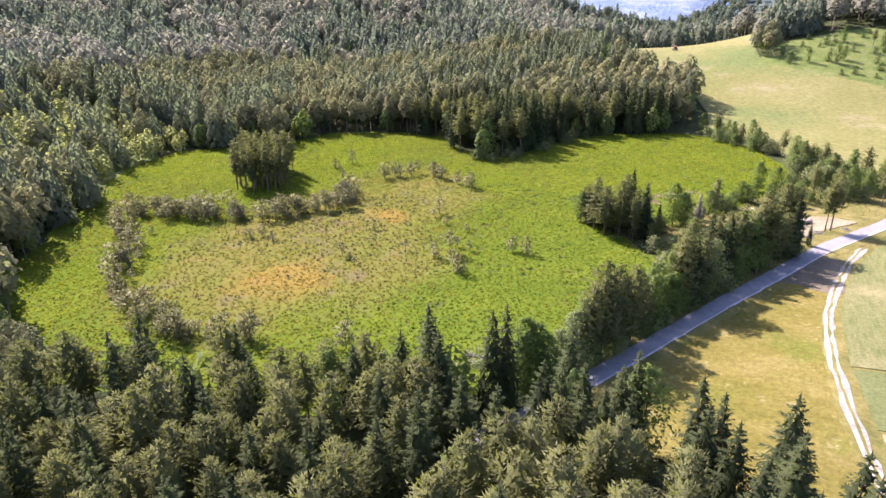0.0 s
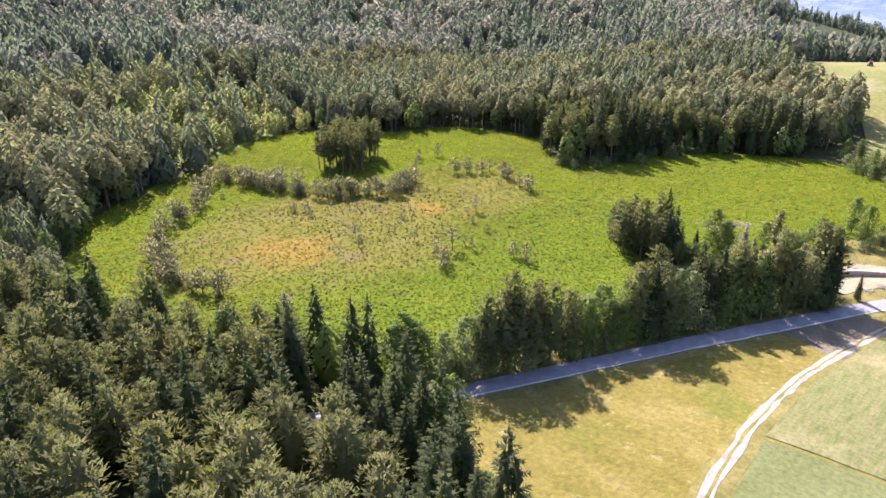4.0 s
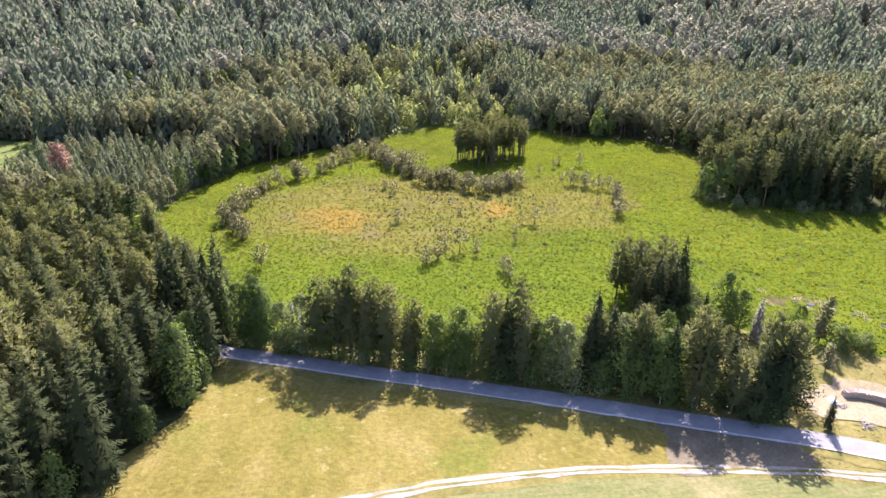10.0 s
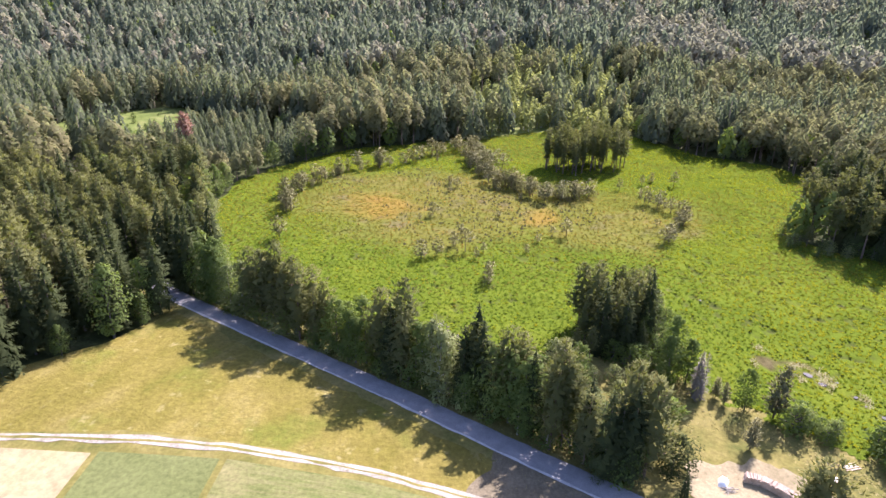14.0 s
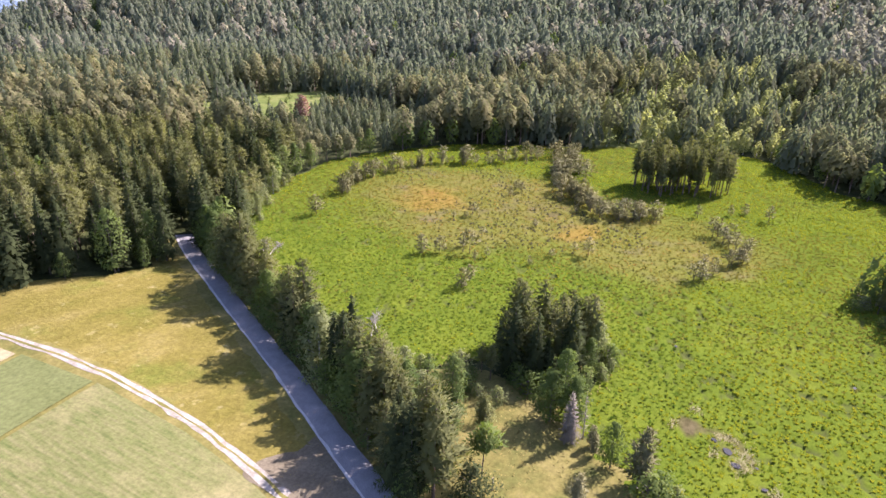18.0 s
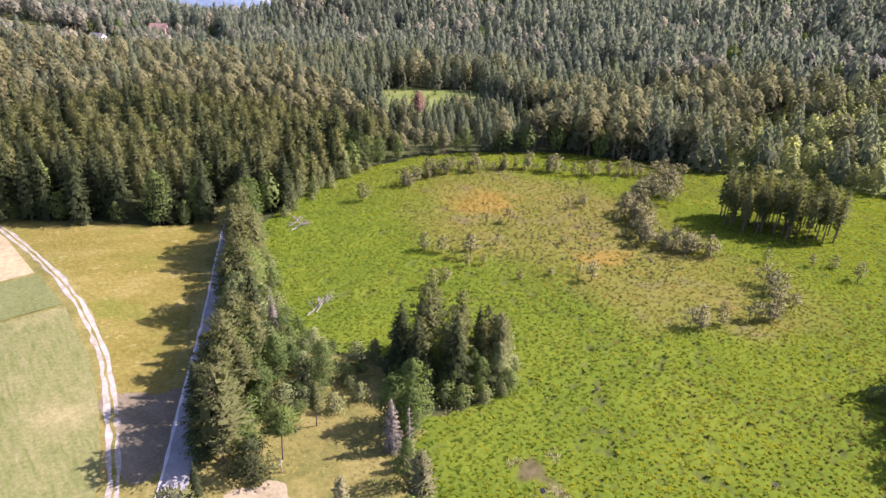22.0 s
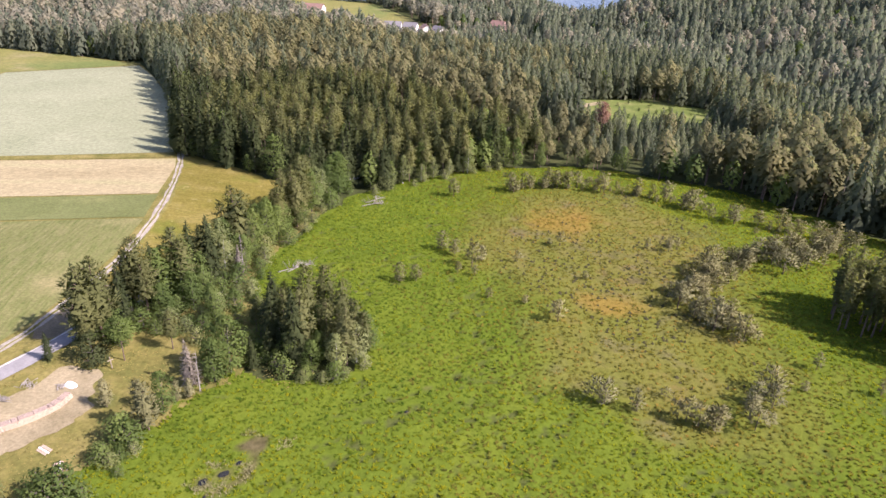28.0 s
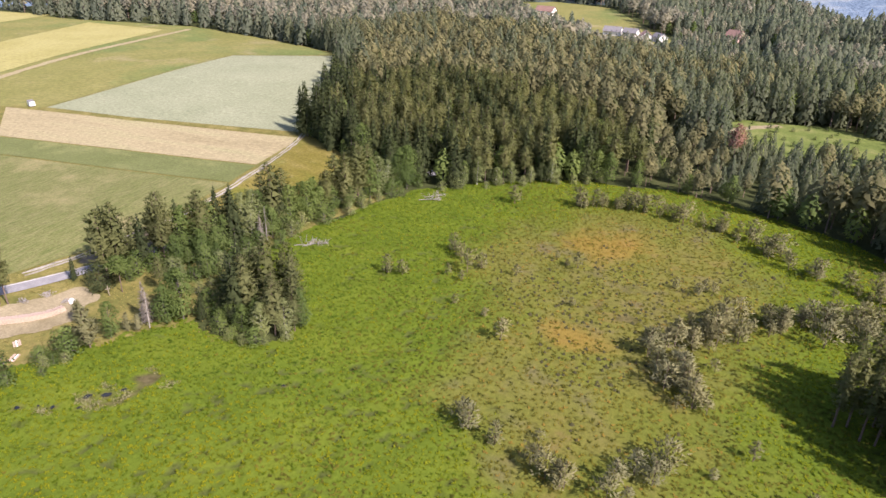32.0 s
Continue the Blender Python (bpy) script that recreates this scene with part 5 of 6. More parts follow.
def sedge_tufts(name, x, y, wide, tall, mats, index, label, category, seed, blades=6, upright=0.8):
    """Tufts of broad arching blades that spread from a foot."""
    rng = np.random.default_rng(seed)
    x, y, index = np.repeat(x, blades), np.repeat(y, blades), np.repeat(index, blades)
    n = len(x)
    a = rng.random(n) * 6.283
    reach = wide * (0.45 + 0.9 * rng.random(n))
    h = np.minimum(tall * (0.55 + 0.9 * rng.random(n)), 0.56 * reach + 0.02)
    w = wide * (0.3 + 0.3 * rng.random(n))
    x, y = x + rng.normal(size=n) * wide * 0.25, y + rng.normal(size=n) * wide * 0.25
    z = lie(x, y) + bog_relief(x, y)
    c, s_ = np.cos(a), np.sin(a)
    tris = np.stack([np.stack([x - s_ * w, y + c * w, z - 0.06], 1), np.stack([x + s_ * w, y - c * w, z - 0.06], 1), np.stack([x + c * reach, y + s_ * reach, z + h], 1)], 1)
    flat = np.cross(tris[:, 1] - tris[:, 0], tris[:, 2] - tris[:, 0])
    flip = flat[:, 2] < 0
    tris[flip] = tris[flip][:, ::-1]
    flat[flip] *= -1
    flat /= np.linalg.norm(flat, axis=1)[:, None] + 1e-9
    bend = flat * (1 - upright) + np.array([0.0, 0.0, upright])
    bend = np.repeat(bend / np.linalg.norm(bend, axis=1)[:, None], 3, axis=0)
    v, f = soup(tris)
    return tagged(new(name, mesh_of(name, v, f, mats, index, smooth=True, normals=bend)), label, category, kind="stuff")


M["sedge"] = leafy("bog_sedge", [(0.1, (0.148, 0.173, 0.0108)), (0.42, (0.218, 0.227, 0.0135)), (0.75, (0.281, 0.274, 0.0176))], 0.5, (1.45, 1.32, 0.25), 0.7, 0.0, (1.0, 0.85, 0.05), ((0.82, 0.94, 1.1), (1.14, 1.07, 0.9)), ((0.42, 0.58, 0.7), (1.2, 1.12, 1.0)))
M["olive_sedge"] = leafy("olive_bog_sedge", [(0.1, (0.131, 0.129, 0.023)), (0.42, (0.171, 0.16, 0.0304)), (0.75, (0.213, 0.188, 0.0423))], 0.52, (1.35, 1.25, 0.7), 0.7, 0.0, (1.0, 0.85, 0.1), mottle=((0.5, 0.56, 0.66), (1.16, 1.1, 1.0)))
M["green_sedge"] = leafy("green_bog_sedge", [(0.1, (0.111, 0.159, 0.0156)), (0.42, (0.153, 0.202, 0.0195)), (0.75, (0.195, 0.24, 0.026))], 0.48, (1.35, 1.3, 0.6), 0.7, 0.0, mottle=((0.42, 0.58, 0.7), (1.2, 1.12, 1.0)))
M["rust_sedge"] = leafy("rusty_peat_moss", [(0.0, (0.168, 0.124, 0.024)), (0.5, (0.205, 0.136, 0.03)), (1.0, (0.24, 0.146, 0.037))], 0.2, (1.1, 0.9, 0.5), 0.9, 0.0)
M["heather"] = leafy("bog_heather", [(0.0, (0.035, 0.034, 0.018)), (0.5, (0.055, 0.052, 0.025)), (1.0, (0.085, 0.072, 0.035))], 0.15, rough=0.8, gloss=0.0)


def sedge_cover():
    rng = np.random.default_rng(31)
    x, y = forest_places(-226, 20, 60, 316, 1.02, rng)
    ok = (inside(BOG, x, y) | (edge_distance(BOG, x, y, True) < 2.5)) & (bog_mud(x, y) < 0.45) & (bog_hollow(x, y) < 0.5)
    ok &= rng.random(len(x)) < 0.9 - 0.35 * bog_brown(x, y)
    x, y = x[ok], y[ok]
    olive = (rng.random(len(x)) < 1.5 * bog_brown(x, y) + 0.7 * ease(-40, -85, x) * ease(0.3, 0.6, fractal(x, y, 30, 220)) + 0.3 * ease(0.45, 0.7, fractal(x, y, 22, 221))).astype(int)
    olive[rng.random(len(x)) < 0.7 * bog_rust(x, y)] = 2
    olive[(olive == 1) & (rng.random(len(x)) < 0.16 * bog_brown(x, y))] = 2
    olive[(olive == 0) & (rng.random(len(x)) < 0.85 * ease(-84, -56, x) * ease(222, 196, y))] = 3
    sedge_tufts("bog_sedge", x, y, 0.46, 0.42, [M["sedge"], M["olive_sedge"], M["rust_sedge"], M["green_sedge"]], olive, "lime green sedge tufts of the bog", "sedge", 31)
    x, y = forest_places(-160, -60, 75, 210, 1.8, rng)
    ok = inside(BOG, x, y) & (rng.random(len(x)) < 0.45 * ease(0.25, 0.6, bog_brown(x, y)) * ease(0.42, 0.62, fractal(x, y, 20, 225)) * (1 - bog_rust(x, y)))
    tussocks("bog_heather", x[ok], y[ok], 0.44, 0.5, [M["heather"]], np.zeros(int(ok.sum()), int), "dark heather hummocks on brown peat moss", "heather", 32)


sedge_cover()
M["hay"] = leafy("meadow_grass", [(0.0, (0.14, 0.13, 0.032)), (0.5, (0.195, 0.165, 0.05)), (1.0, (0.25, 0.21, 0.08))], 0.15, (1.0, 1.0, 0.7))
tufts("verge_grass", 8000, (-34, 40, 160, 252), lambda x, y, r: ~inside(BOG, x, y) & (edge_distance(ROAD, x, y) > 2.4) & (edge_distance([(6, 200), (12, 200), (20, 205)], x, y) > 8) & (x - y * 0.45 < -52), M["hay"], 0.2, 0.06, "rough dry grass round the timber yard", "grass", 34, 2, False)

# ---- timber yard and small things ----
def paint(name, colour, rough=0.6, vary=0.2):
    m, nt, p = nodes_of(name)
    lo, hi = tuple(c * (1 - vary) for c in colour), tuple(min(1, c * (1 + vary)) for c in colour)
    nt.links.new(ramp(nt, noise_node(nt, 1.3, 5.0), [(0.3, lo), (0.7, hi)]), p.inputs["Base Color"])
    p.inputs["Roughness"].default_value = rough
    return m


M["sheet"] = paint("white_sheeting", (0.72, 0.71, 0.68), 0.45, 0.1)
M["plank"] = paint("weathered_plank", (0.24, 0.2, 0.15), 0.8)
M["plaster"] = paint("white_plaster", (0.62, 0.59, 0.54), 0.85, 0.1)
M["pink_plaster"] = paint("pink_plaster", (0.55, 0.36, 0.3), 0.85, 0.1)
M["roof_grey"] = paint("grey_roof_tiles", (0.16, 0.15, 0.15), 0.7)
M["roof_brown"] = paint("brown_roof_tiles", (0.22, 0.13, 0.1), 0.7)
M["pane"] = paint("dark_pane", (0.05, 0.06, 0.07), 0.1)
M["rubber"] = paint("tyre_rubber", (0.03, 0.03, 0.03), 0.8)
M["red_paint"] = paint("faded_red_paint", (0.4, 0.1, 0.06), 0.5)


def tri_part(name, tris, mats, parent, index=None, label=""):
    v, f = soup(tris)
    return part(name, mesh_of(name, v, f, mats, index), parent, label)


def box_tris(x0, x1, y0, y1, z0, z1, slope=0.04):
    """A box with a bevelled upper rim."""
    b = min(slope, 0.3 * (x1 - x0), 0.3 * (y1 - y0), 0.5 * (z1 - z0))
    rings = [[(x0, y0, z0), (x1, y0, z0), (x1, y1, z0), (x0, y1, z0)],
             [(x0, y0, z1 - b), (x1, y0, z1 - b), (x1, y1, z1 - b), (x0, y1, z1 - b)],
             [(x0 + b, y0 + b, z1), (x1 - b, y0 + b, z1), (x1 - b, y1 - b, z1), (x0 + b, y1 - b, z1)]]
    tris = []
    for r0, r1 in zip(rings[:-1], rings[1:]):
        for k in range(4):
            n = (k + 1) % 4
            tris += [(r0[k], r0[n], r1[n]), (r0[k], r1[n], r1[k])]
    t, u = rings[2], rings[0]
    return tris + [(t[0], t[1], t[2]), (t[0], t[2], t[3]), (u[0], u[2], u[1]), (u[0], u[3], u[2])]


def log_mesh(seed, length, radius):
    rng = np.random.default_rng(seed)
    n = 8
    ends = []
    for s in (-0.5, 0.5):
        ends.append([(math.cos(6.2832 * k / n) * radius * (0.92 + 0.16 * rng.random()), s * length, math.sin(6.2832 * k / n) * radius * (0.92 + 0.16 * rng.random())) for k in range(n)])
    tris, idx = [], []
    for k in range(n):
        q = (k + 1) % n
        tris += [(ends[0][k], ends[1][k], ends[1][q]), (ends[0][k], ends[1][q], ends[0][q])]
        idx += [0, 0]
    for e, s in zip(ends, (-0.5, 0.5)):
        for k in range(n):
            tri = (e[k], e[(k + 1) % n], (0, s * length * 1.005, 0))
            tris.append(tri if s < 0 else tri[::-1])
            idx.append(1)
    v, f = soup(tris)
    return mesh_of("log", v, f, [M["log"], M["cut"]], idx)


def log_stack(points, layers):
    """Logs laid crosswise along a bent line, one on another."""
    line = smooth_line(points, 0.21)
    root = tagged(new("log_stack"), "long bent stack of pale firewood logs in the yard", "log stack")
    base = (float(line[len(line) // 2][0]), float(line[len(line) // 2][1]))
    z0 = float(lie(*base)) + 0.16
    root.matrix_basis = Matrix.Translation((*base, z0))
    kinds = [log_mesh(200 + k, 1.35, 0.11 + 0.012 * k) for k in range(3)]
    rng = np.random.default_rng(60)
    ahead = np.gradient(line, axis=0)
    for layer in range(layers):
        for k in range(layer // 2, len(line) - layer // 2):
            if layer == layers - 1 and rng.random() < 0.12:
                continue
            a = math.atan2(ahead[k][1], ahead[k][0])
            x, y = line[k] + ahead[k] * (0.5 * (layer % 2))
            ob = part("log", kinds[int(rng.integers(3))], root)
            ob.matrix_basis = Matrix.Translation((x - base[0], y - base[1], 0.11 + 0.2 * layer + 0.015 * rng.normal())) @ Euler((0.02 * rng.normal(), rng.random() * 6.28, a + 0.05 * rng.normal()), "YXZ").to_matrix().to_4x4()
    return root


STACK = [(19.5, 209.4), (15.4, 206.6), (12.4, 204.1), (10.4, 201.5), (9.6, 198.8)]
log_stack(STACK, 6)


def covered_heap(x, y, wide, long, tall, turn):
    """A heap under a white sheet with folds."""
    n, rings = 20, 6
    verts = [(0, 0, tall)]
    for r in range(1, rings + 1):
        f = r / rings
        for k in range(n):
            a = 6.2832 * k / n
            fold = 1 + 0.09 * math.sin(5 * a + r) * f
            sq = (abs(math.cos(a)) ** 4 + abs(math.sin(a)) ** 4) ** -0.25
            verts.append((math.cos(a) * wide * f * fold * sq, math.sin(a) * long * f * fold * sq, tall * (1 - f ** 2.6) + 0.06 * math.sin(3 * a + 2 * r) * (1 - f) - 0.05 * (r == rings)))
    faces = [(0, 1 + k, 1 + (k + 1) % n) for k in range(n)]
    for r in range(rings - 1):
        for k in range(n):
            a, b = 1 + r * n + k, 1 + r * n + (k + 1) % n
            faces += [(a, a + n, b + n), (a, b + n, b)]
    ob = new("white_tarpaulin", mesh_of("white_tarpaulin", verts, np.array(faces), [M["sheet"]], smooth=True))
    ob.matrix_basis = Matrix.Translation((x, y, float(lie(x, y)) + 0.16)) @ Euler((0, 0, turn)).to_matrix().to_4x4()
    return tagged(ob, "small heap under a white sheet in the yard", "covered heap")


covered_heap(10.9, 195.4, 0.75, 1.25, 0.85, 1.2)


def fallen_tree(p, q, radius, seed, stubs):
    """A bleached stem on the ground with a tangle of bare forked branches towards its tip."""
    rng = np.random.default_rng(seed)
    root = tagged(new("fallen_tree"), "bleached fallen tree with bare branches on the bog's rim", "fallen tree", "fallen trees")
    root.matrix_basis = Matrix.Translation((p[0], p[1], float(lie(*p))))
    end = np.array([q[0] - p[0], q[1] - p[1], float(lie(*q)) - float(lie(*p)) + 0.55])
    start = np.array([0, 0, 0.3])
    bow = (start + end) / 2 + rng.normal(size=3) * np.array([0.35, 0.35, 0.08]) + (0, 0, 0.12)
    tri_part("trunk", rod([tuple(start), tuple(bow), tuple(end)], [radius, radius * 0.7, radius * 0.25], 7), [M["dead_wood"]], root)
    along = end / np.linalg.norm(end)
    for _ in range(stubs):
        f = 0.25 + 0.75 * rng.random() ** 0.7
        at = start + (bow - start) * 2 * f if f < 0.5 else bow + (end - bow) * (2 * f - 1)
        turn = rng.normal(size=3) * np.array([0.8, 0.8, 0.35]) + along * 0.5 + (0, 0, 0.35)
        turn /= np.linalg.norm(turn)
        r = (0.9 + 2.6 * rng.random()) * (1.25 - 0.6 * f)
        mid = at + turn * r * 0.5 + rng.normal(size=3) * 0.15
        tip = at + turn * r + rng.normal(size=3) * 0.3
        tip[2], mid[2] = max(tip[2], 0.1), max(mid[2], 0.15)
        bits = [rod([tuple(at), tuple(mid), tuple(tip)], [radius * 0.42, radius * 0.28, 0.02], 4)]
        for _ in range(4):
            twig = mid + (tip - mid) * rng.random() + rng.normal(size=3) * 0.5
            twig[2] = max(twig[2], 0.08)
            bits.append(rod([tuple(mid), tuple(twig)], [radius * 0.2, 0.015], 3))
        tri_part("branch", np.concatenate(bits), [M["dead_wood"]], root)
    return root


fallen_tree((-21.8, 149.4), (-26.6, 145.4), 0.12, 61, 20)
fallen_tree((-38, 103.8), (-44.6, 101.6), 0.12, 62, 24)
fallen_tree((-39, 100.6), (-44.4, 96.4), 0.11, 63, 18)
fallen_tree((-19.5, 149.6), (-23.6, 147.2), 0.1, 64, 14)


def post(x, y, tall, bar):
    root = tagged(new("wooden_post"), "weathered wooden post with a short crossbar" if bar else "weathered wooden post in the grass", "post")
    root.matrix_basis = Matrix.Translation((x, y, float(lie(x, y)) - 0.1)) @ Euler((0.02, 0.03, 0.7)).to_matrix().to_4x4()
    tri_part("pole", rod([(0, 0, -0.3), (0.02, 0, tall * 0.6), (0, 0, tall)], [0.11, 0.1, 0.09], 6), [M["plank"]], root)
    if bar:
        tri_part("crossbar", box_tris(-0.55, 0.55, -0.07, 0.07, tall * 0.7, tall * 0.7 + 0.16), [M["plank"]], root)
    return root


post(5.6, 189.8, 2.7, True)
post(-2.3, 178.6, 2.6, False)


def brush_pile(x, y, seed, count, spread):
    rng = np.random.default_rng(seed)
    root = tagged(new("brush_pile"), "low pile of grey cut branches by the road", "brush pile")
    root.matrix_basis = Matrix.Translation((x, y, float(lie(x, y))))
    for _ in range(count):
        a, z = seed + 0.45 * rng.normal(), 0.08 + 0.4 * rng.random()
        half = np.array([math.cos(a), math.sin(a), 0.08 * rng.normal()]) * (0.5 + 0.6 * rng.random())
        c = np.array([rng.normal() * spread * 0.5, rng.normal() * spread * 0.4, z])
        tri_part("branch", rod([tuple(c - half), tuple(c + (0, 0, 0.06)), tuple(c + half)], [0.06, 0.05, 0.02], 4), [M["dead_wood"]], root)
    return root


brush_pile(12.4, 195.6, 74, 16, 0.8)
brush_pile(18.3, 195.8, 71, 26, 1.6)
brush_pile(20.6, 200.0, 72, 22, 1.4)
brush_pile(27.6, 205.2, 73, 18, 1.2)


def boards(x, y, turn, seed):
    rng = np.random.default_rng(seed)
    root = tagged(new("board_pile"), "few pale sawn boards lying in the grass", "boards", "boards")
    root.matrix_basis = Matrix.Translation((x, y, float(lie(x, y)) + 0.1)) @ Euler((0, 0, turn)).to_matrix().to_4x4()
    for k in range(5):
        dx, dz = 0.3 * k - 0.6 + 0.05 * rng.normal(), 0.05 * (k % 2)
        tri_part("board", box_tris(dx, dx + 0.24, -1.4 + 0.3 * rng.random(), 1.4 - 0.3 * rng.random(), dz, dz + 0.05, 0.01), [M["sheet"] if k == 2 else M["cut"]], root)
    return root


boards(7.5, 212.3, 1.0, 81)
boards(3.4, 216.3, 0.4, 82)


# pools in the bog
def water_material():
    m, nt, p = nodes_of("bog_water")
    nt.links.new(ramp(nt, noise_node(nt, 0.8, 3.0), [(0.4, (0.012, 0.012, 0.01)), (0.7, (0.03, 0.028, 0.02))]), p.inputs["Base Color"])
    p.inputs["Roughness"].default_value = 0.06
    bump(nt, p, noise_node(nt, 3.0, 2.0), 0.08, 0.05)
    return m


M["water"] = water_material()
M["straw"] = leafy("dead_reed", [(0.0, (0.2, 0.19, 0.08)), (0.5, (0.28, 0.26, 0.13)), (1.0, (0.38, 0.35, 0.2))], 0.3, (1.0, 0.95, 0.7))
for k, (px, py, r) in enumerate(POOLS):
    n = 22
    ring = [(0.0, 0.0, 0.0)] + [(math.cos(6.2832 * j / n) * r * (0.7 + 0.5 * float(field_noise(3 * math.cos(6.2832 * j / n) + 9 * k, 3 * math.sin(6.2832 * j / n), 1.2, 3))), math.sin(6.2832 * j / n) * r * (0.45 + 0.5 * float(field_noise(3 * math.cos(6.2832 * j / n), 3 * math.sin(6.2832 * j / n) + 7 * k, 1.2, 4))), 0.0) for j in range(n)]
    pool = new("bog_pool", mesh_of("bog_pool", ring, np.array([(0, 1 + j, 1 + (j + 1) % n) for j in range(n)]), [M["water"]]))
    pool.matrix_basis = pose(px, py, float(lie(px, py)) + 0.24, 0, 0, 35 + 20 * k)
    tagged(pool, "small dark pool of still bog water", "pool", "bog pools")
tufts("dead_reeds", 60000, (-60, -10, 194, 242), lambda x, y, r: r.random(len(x)) < 1.2 - np.min([np.hypot((x - a) / p, (y - b) / q) for a, b, p, q in ((-21.0, 221.6, 3.6, 1.6), (-30.8, 212.2, 1.3, 1.6), (-24.6, 209.6, 1.6, 0.6), (-25.6, 218.0, 1.2, 1.8), (-15.6, 226.6, 2.6, 1.0), (-20.6, 217.0, 1.6, 0.8))], axis=0) * (0.6 + 0.8 * field_noise(x, y, 1.2, 9)), M["straw"], 0.06, 0.42, "pale dead reeds round the pools", "reeds", 83, 2)


# ---- hamlet and far things ----
def house(x, y, wide, long, eaves, ridge, turn, wall_mat, roof_mat, label, sink=0.5):
    root = tagged(new("house"), label, "house", "houses of the hamlet")
    root.matrix_basis = Matrix.Translation((x, y, float(lie(x, y)) - sink)) @ Euler((0, 0, turn)).to_matrix().to_4x4()
    w, l = wide / 2, long / 2
    gables = [((-w, s * l, eaves), (w, s * l, eaves), (0, s * l, ridge - 0.15)) for s in (-1, 1)]
    tri_part("wall", box_tris(-w, w, -l, l, 0, eaves, 0.01) + [gables[0], gables[1][::-1]], [wall_mat], root)
    o, e = 0.7, 0.6
    drop = (ridge - eaves) / w * o
    for s in (-1, 1):
        a = [(0, -l - e, ridge), (0, l + e, ridge), (s * (w + o), l + e, eaves - drop), (s * (w + o), -l - e, eaves - drop)]
        b = [(p[0], p[1], p[2] + 0.22) for p in a]
        tris = [(b[0], b[1], b[2]), (b[0], b[2], b[3]), (a[0], a[2], a[1]), (a[0], a[3], a[2])]
        for k in range(4):
            n = (k + 1) % 4
            tris += [(a[k], a[n], b[n]), (a[k], b[n], b[k])]
        tri_part("roof", tris, [roof_mat], root)
    tri_part("chimney", box_tris(-0.35, 0.35, l * 0.3, l * 0.3 + 0.7, eaves, ridge + 0.9), [M["roof_brown"]], root)
    for s in (-1, 1):
        for k in range(3):
            for storey in range(2 if eaves > 4 else 1):
                yy, zz = -l * 0.6 + k * l * 0.6, 1.4 + 2.7 * storey
                x0, x1 = (w - 0.02, w + 0.04) if s > 0 else (-w - 0.04, -w + 0.02)
                tri_part("window", box_tris(x0, x1, yy - 0.5, yy + 0.5, zz, zz + 1.2, 0.01), [M["pane"]], root)
    tri_part("door", box_tris(-0.5, 0.5, -l - 0.04, -l + 0.02, 0.5, 2.6, 0.01), [M["plank"]], root)
    return root


house(43, -474, 11, 22, 5.0, 9.5, 1.2, M["plaster"], M["roof_brown"], "large farmhouse with a brown roof on the pasture")
house(58, -466, 9, 16, 4.0, 7.5, 0.3, M["plank"], M["roof_grey"], "wooden barn with a grey roof by the farm")
house(-15, -373, 10, 14, 5.4, 9.0, 0.5, M["plaster"], M["roof_grey"], "white two-storey house with a grey gable roof")
house(-44, -364, 10, 16, 4.6, 8.2, 1.4, M["plaster"], M["roof_grey"], "long white house with a grey roof")
house(-61, -356, 9, 13, 5.4, 8.8, 1.2, M["plaster"], M["roof_grey"], "white house with a steep grey roof")
house(-75, -352, 10, 13, 4.6, 8.0, 0.2, M["plaster"], M["roof_brown"], "white house with a brown roof")
house(-87, -346, 9, 12, 4.6, 7.8, 0.6, M["plaster"], M["roof_grey"], "small white house at the hamlet's edge")
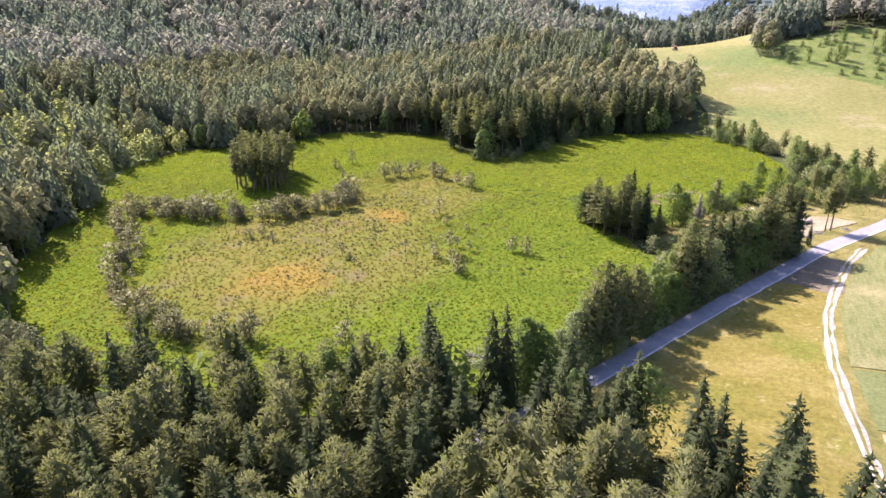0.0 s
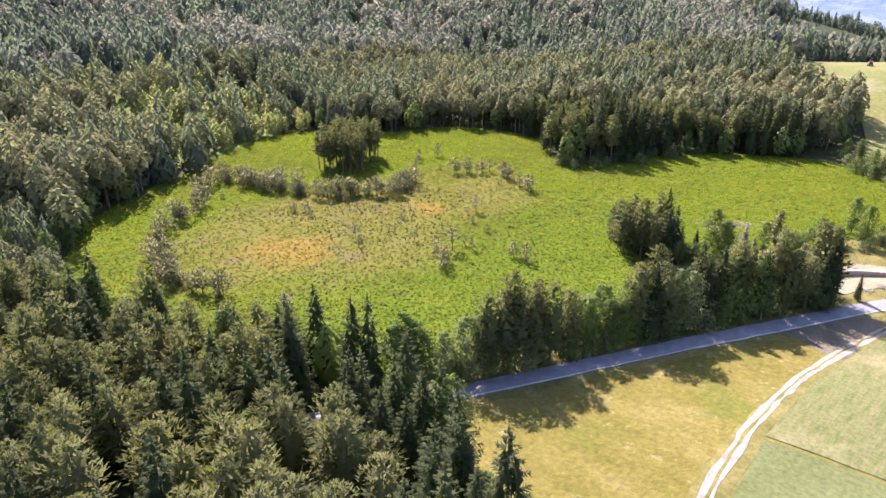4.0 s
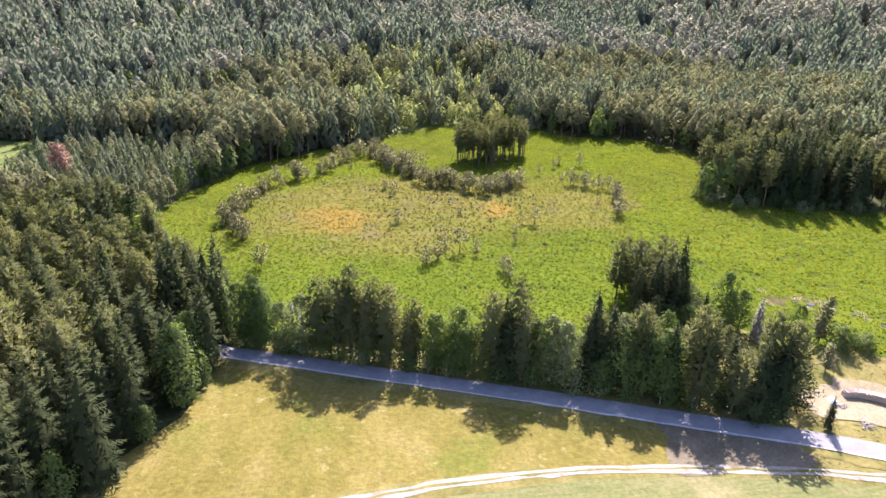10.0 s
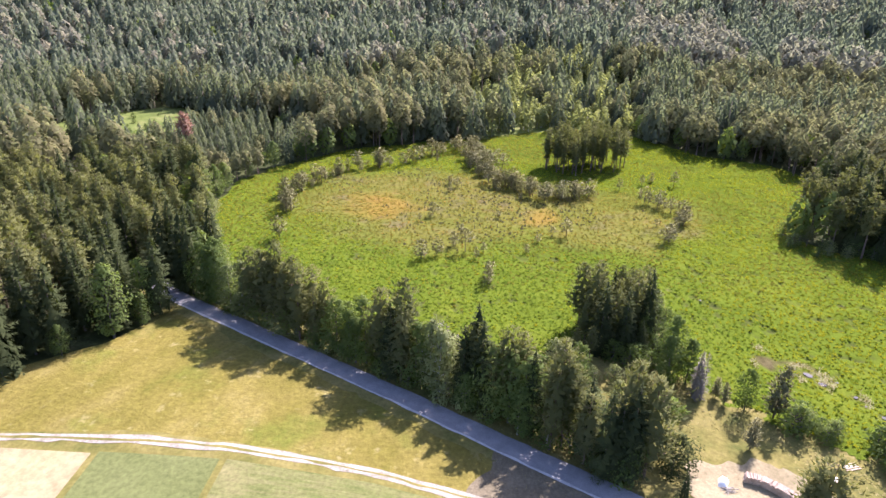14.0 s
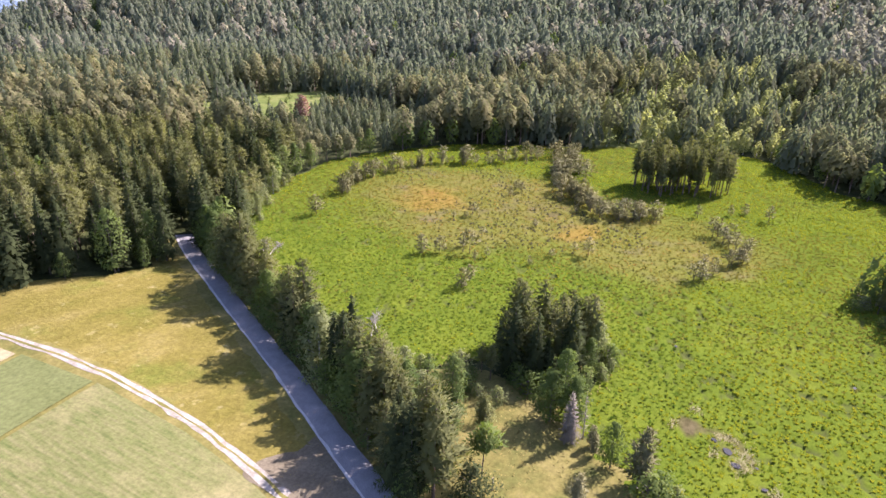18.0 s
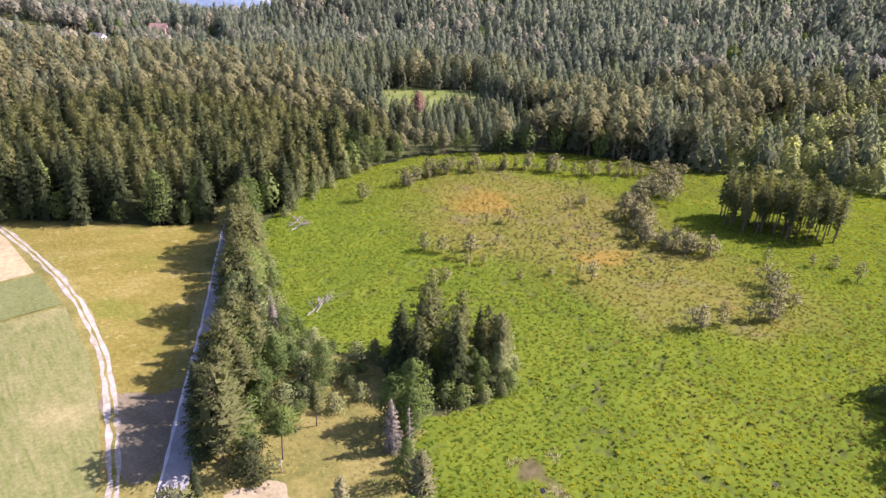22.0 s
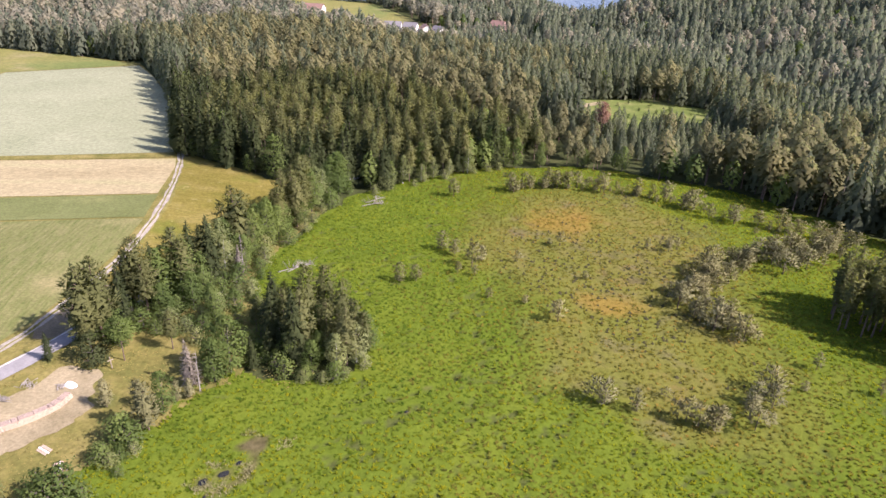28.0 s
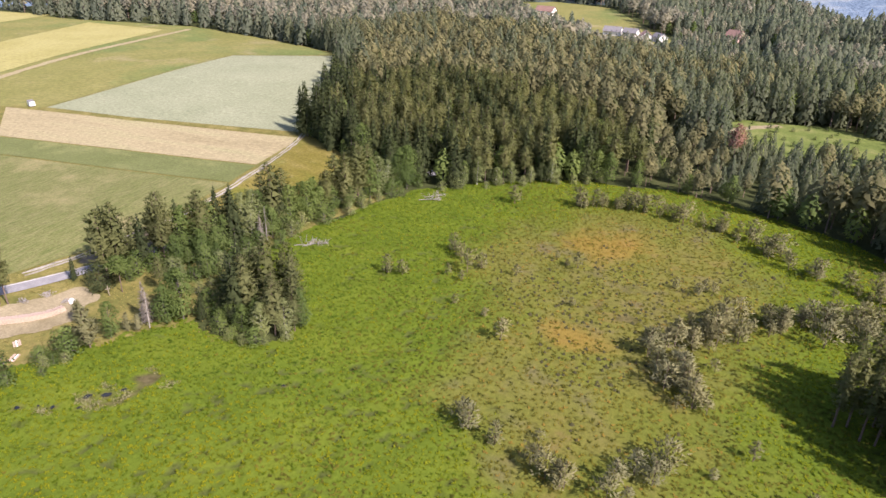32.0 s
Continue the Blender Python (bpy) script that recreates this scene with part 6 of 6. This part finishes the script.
house(-152, -404, 11, 15, 6.0, 10.5, 0.9, M["pink_plaster"], M["roof_brown"], "tall pink house beside the trees")


def wheel(parent, x, y, r, wide):
    tyre = tri_part("wheel", rod([(x - wide / 2, y, r), (x + wide / 2, y, r)], [r, r], 14), [M["rubber"]], parent)
    tri_part("rim", rod([(x - wide / 2 - 0.03, y, r), (x + wide / 2 + 0.03, y, r)], [r * 0.5, r * 0.5], 10), [M["sheet"]], tyre)


def trailer(x, y, turn):
    root = tagged(new("field_trailer"), "small white trailer parked on the field edge", "trailer")
    root.matrix_basis = Matrix.Translation((x, y, float(lie(x, y)) + 0.1)) @ Euler((0, 0, turn)).to_matrix().to_4x4()
    tri_part("body", box_tris(-1.1, 1.1, -2.1, 2.1, 0.55, 2.5, 0.2), [M["sheet"]], root)
    tri_part("roof", box_tris(-1.15, 1.15, -2.2, 2.2, 2.5, 2.62), [M["roof_grey"]], root)
    tri_part("window", box_tris(1.09, 1.13, -0.7, 0.7, 1.4, 2.0, 0.01), [M["pane"]], root)
    tri_part("drawbar", rod([(0, 2.1, 0.6), (0, 3.3, 0.5)], [0.06, 0.05], 6), [M["roof_grey"]], root)
    for s in (-1, 1):
        wheel(root, s * 1.0, 0, 0.36, 0.22)
    return root


trailer(161, 76.5, 1.1)


def tractor(x, y, turn):
    root = tagged(new("tractor"), "small red tractor at work on the pasture rise", "tractor")
    root.matrix_basis = Matrix.Translation((x, y, float(lie(x, y)) + 0.15)) @ Euler((0, 0, turn)).to_matrix().to_4x4()
    tri_part("bonnet", box_tris(-0.45, 0.45, 0.3, 2.2, 0.8, 1.6, 0.15), [M["red_paint"]], root)
    tri_part("cab", box_tris(-0.75, 0.75, -1.2, 0.3, 0.9, 2.6, 0.12), [M["pane"]], root)
    tri_part("cab_roof", box_tris(-0.85, 0.85, -1.3, 0.4, 2.6, 2.75), [M["red_paint"]], root)
    for s in (-1, 1):
        wheel(root, s * 0.95, -0.8, 0.8, 0.5)
        wheel(root, s * 0.8, 1.7, 0.5, 0.35)
    return root


tractor(-56, 478, 0.6)
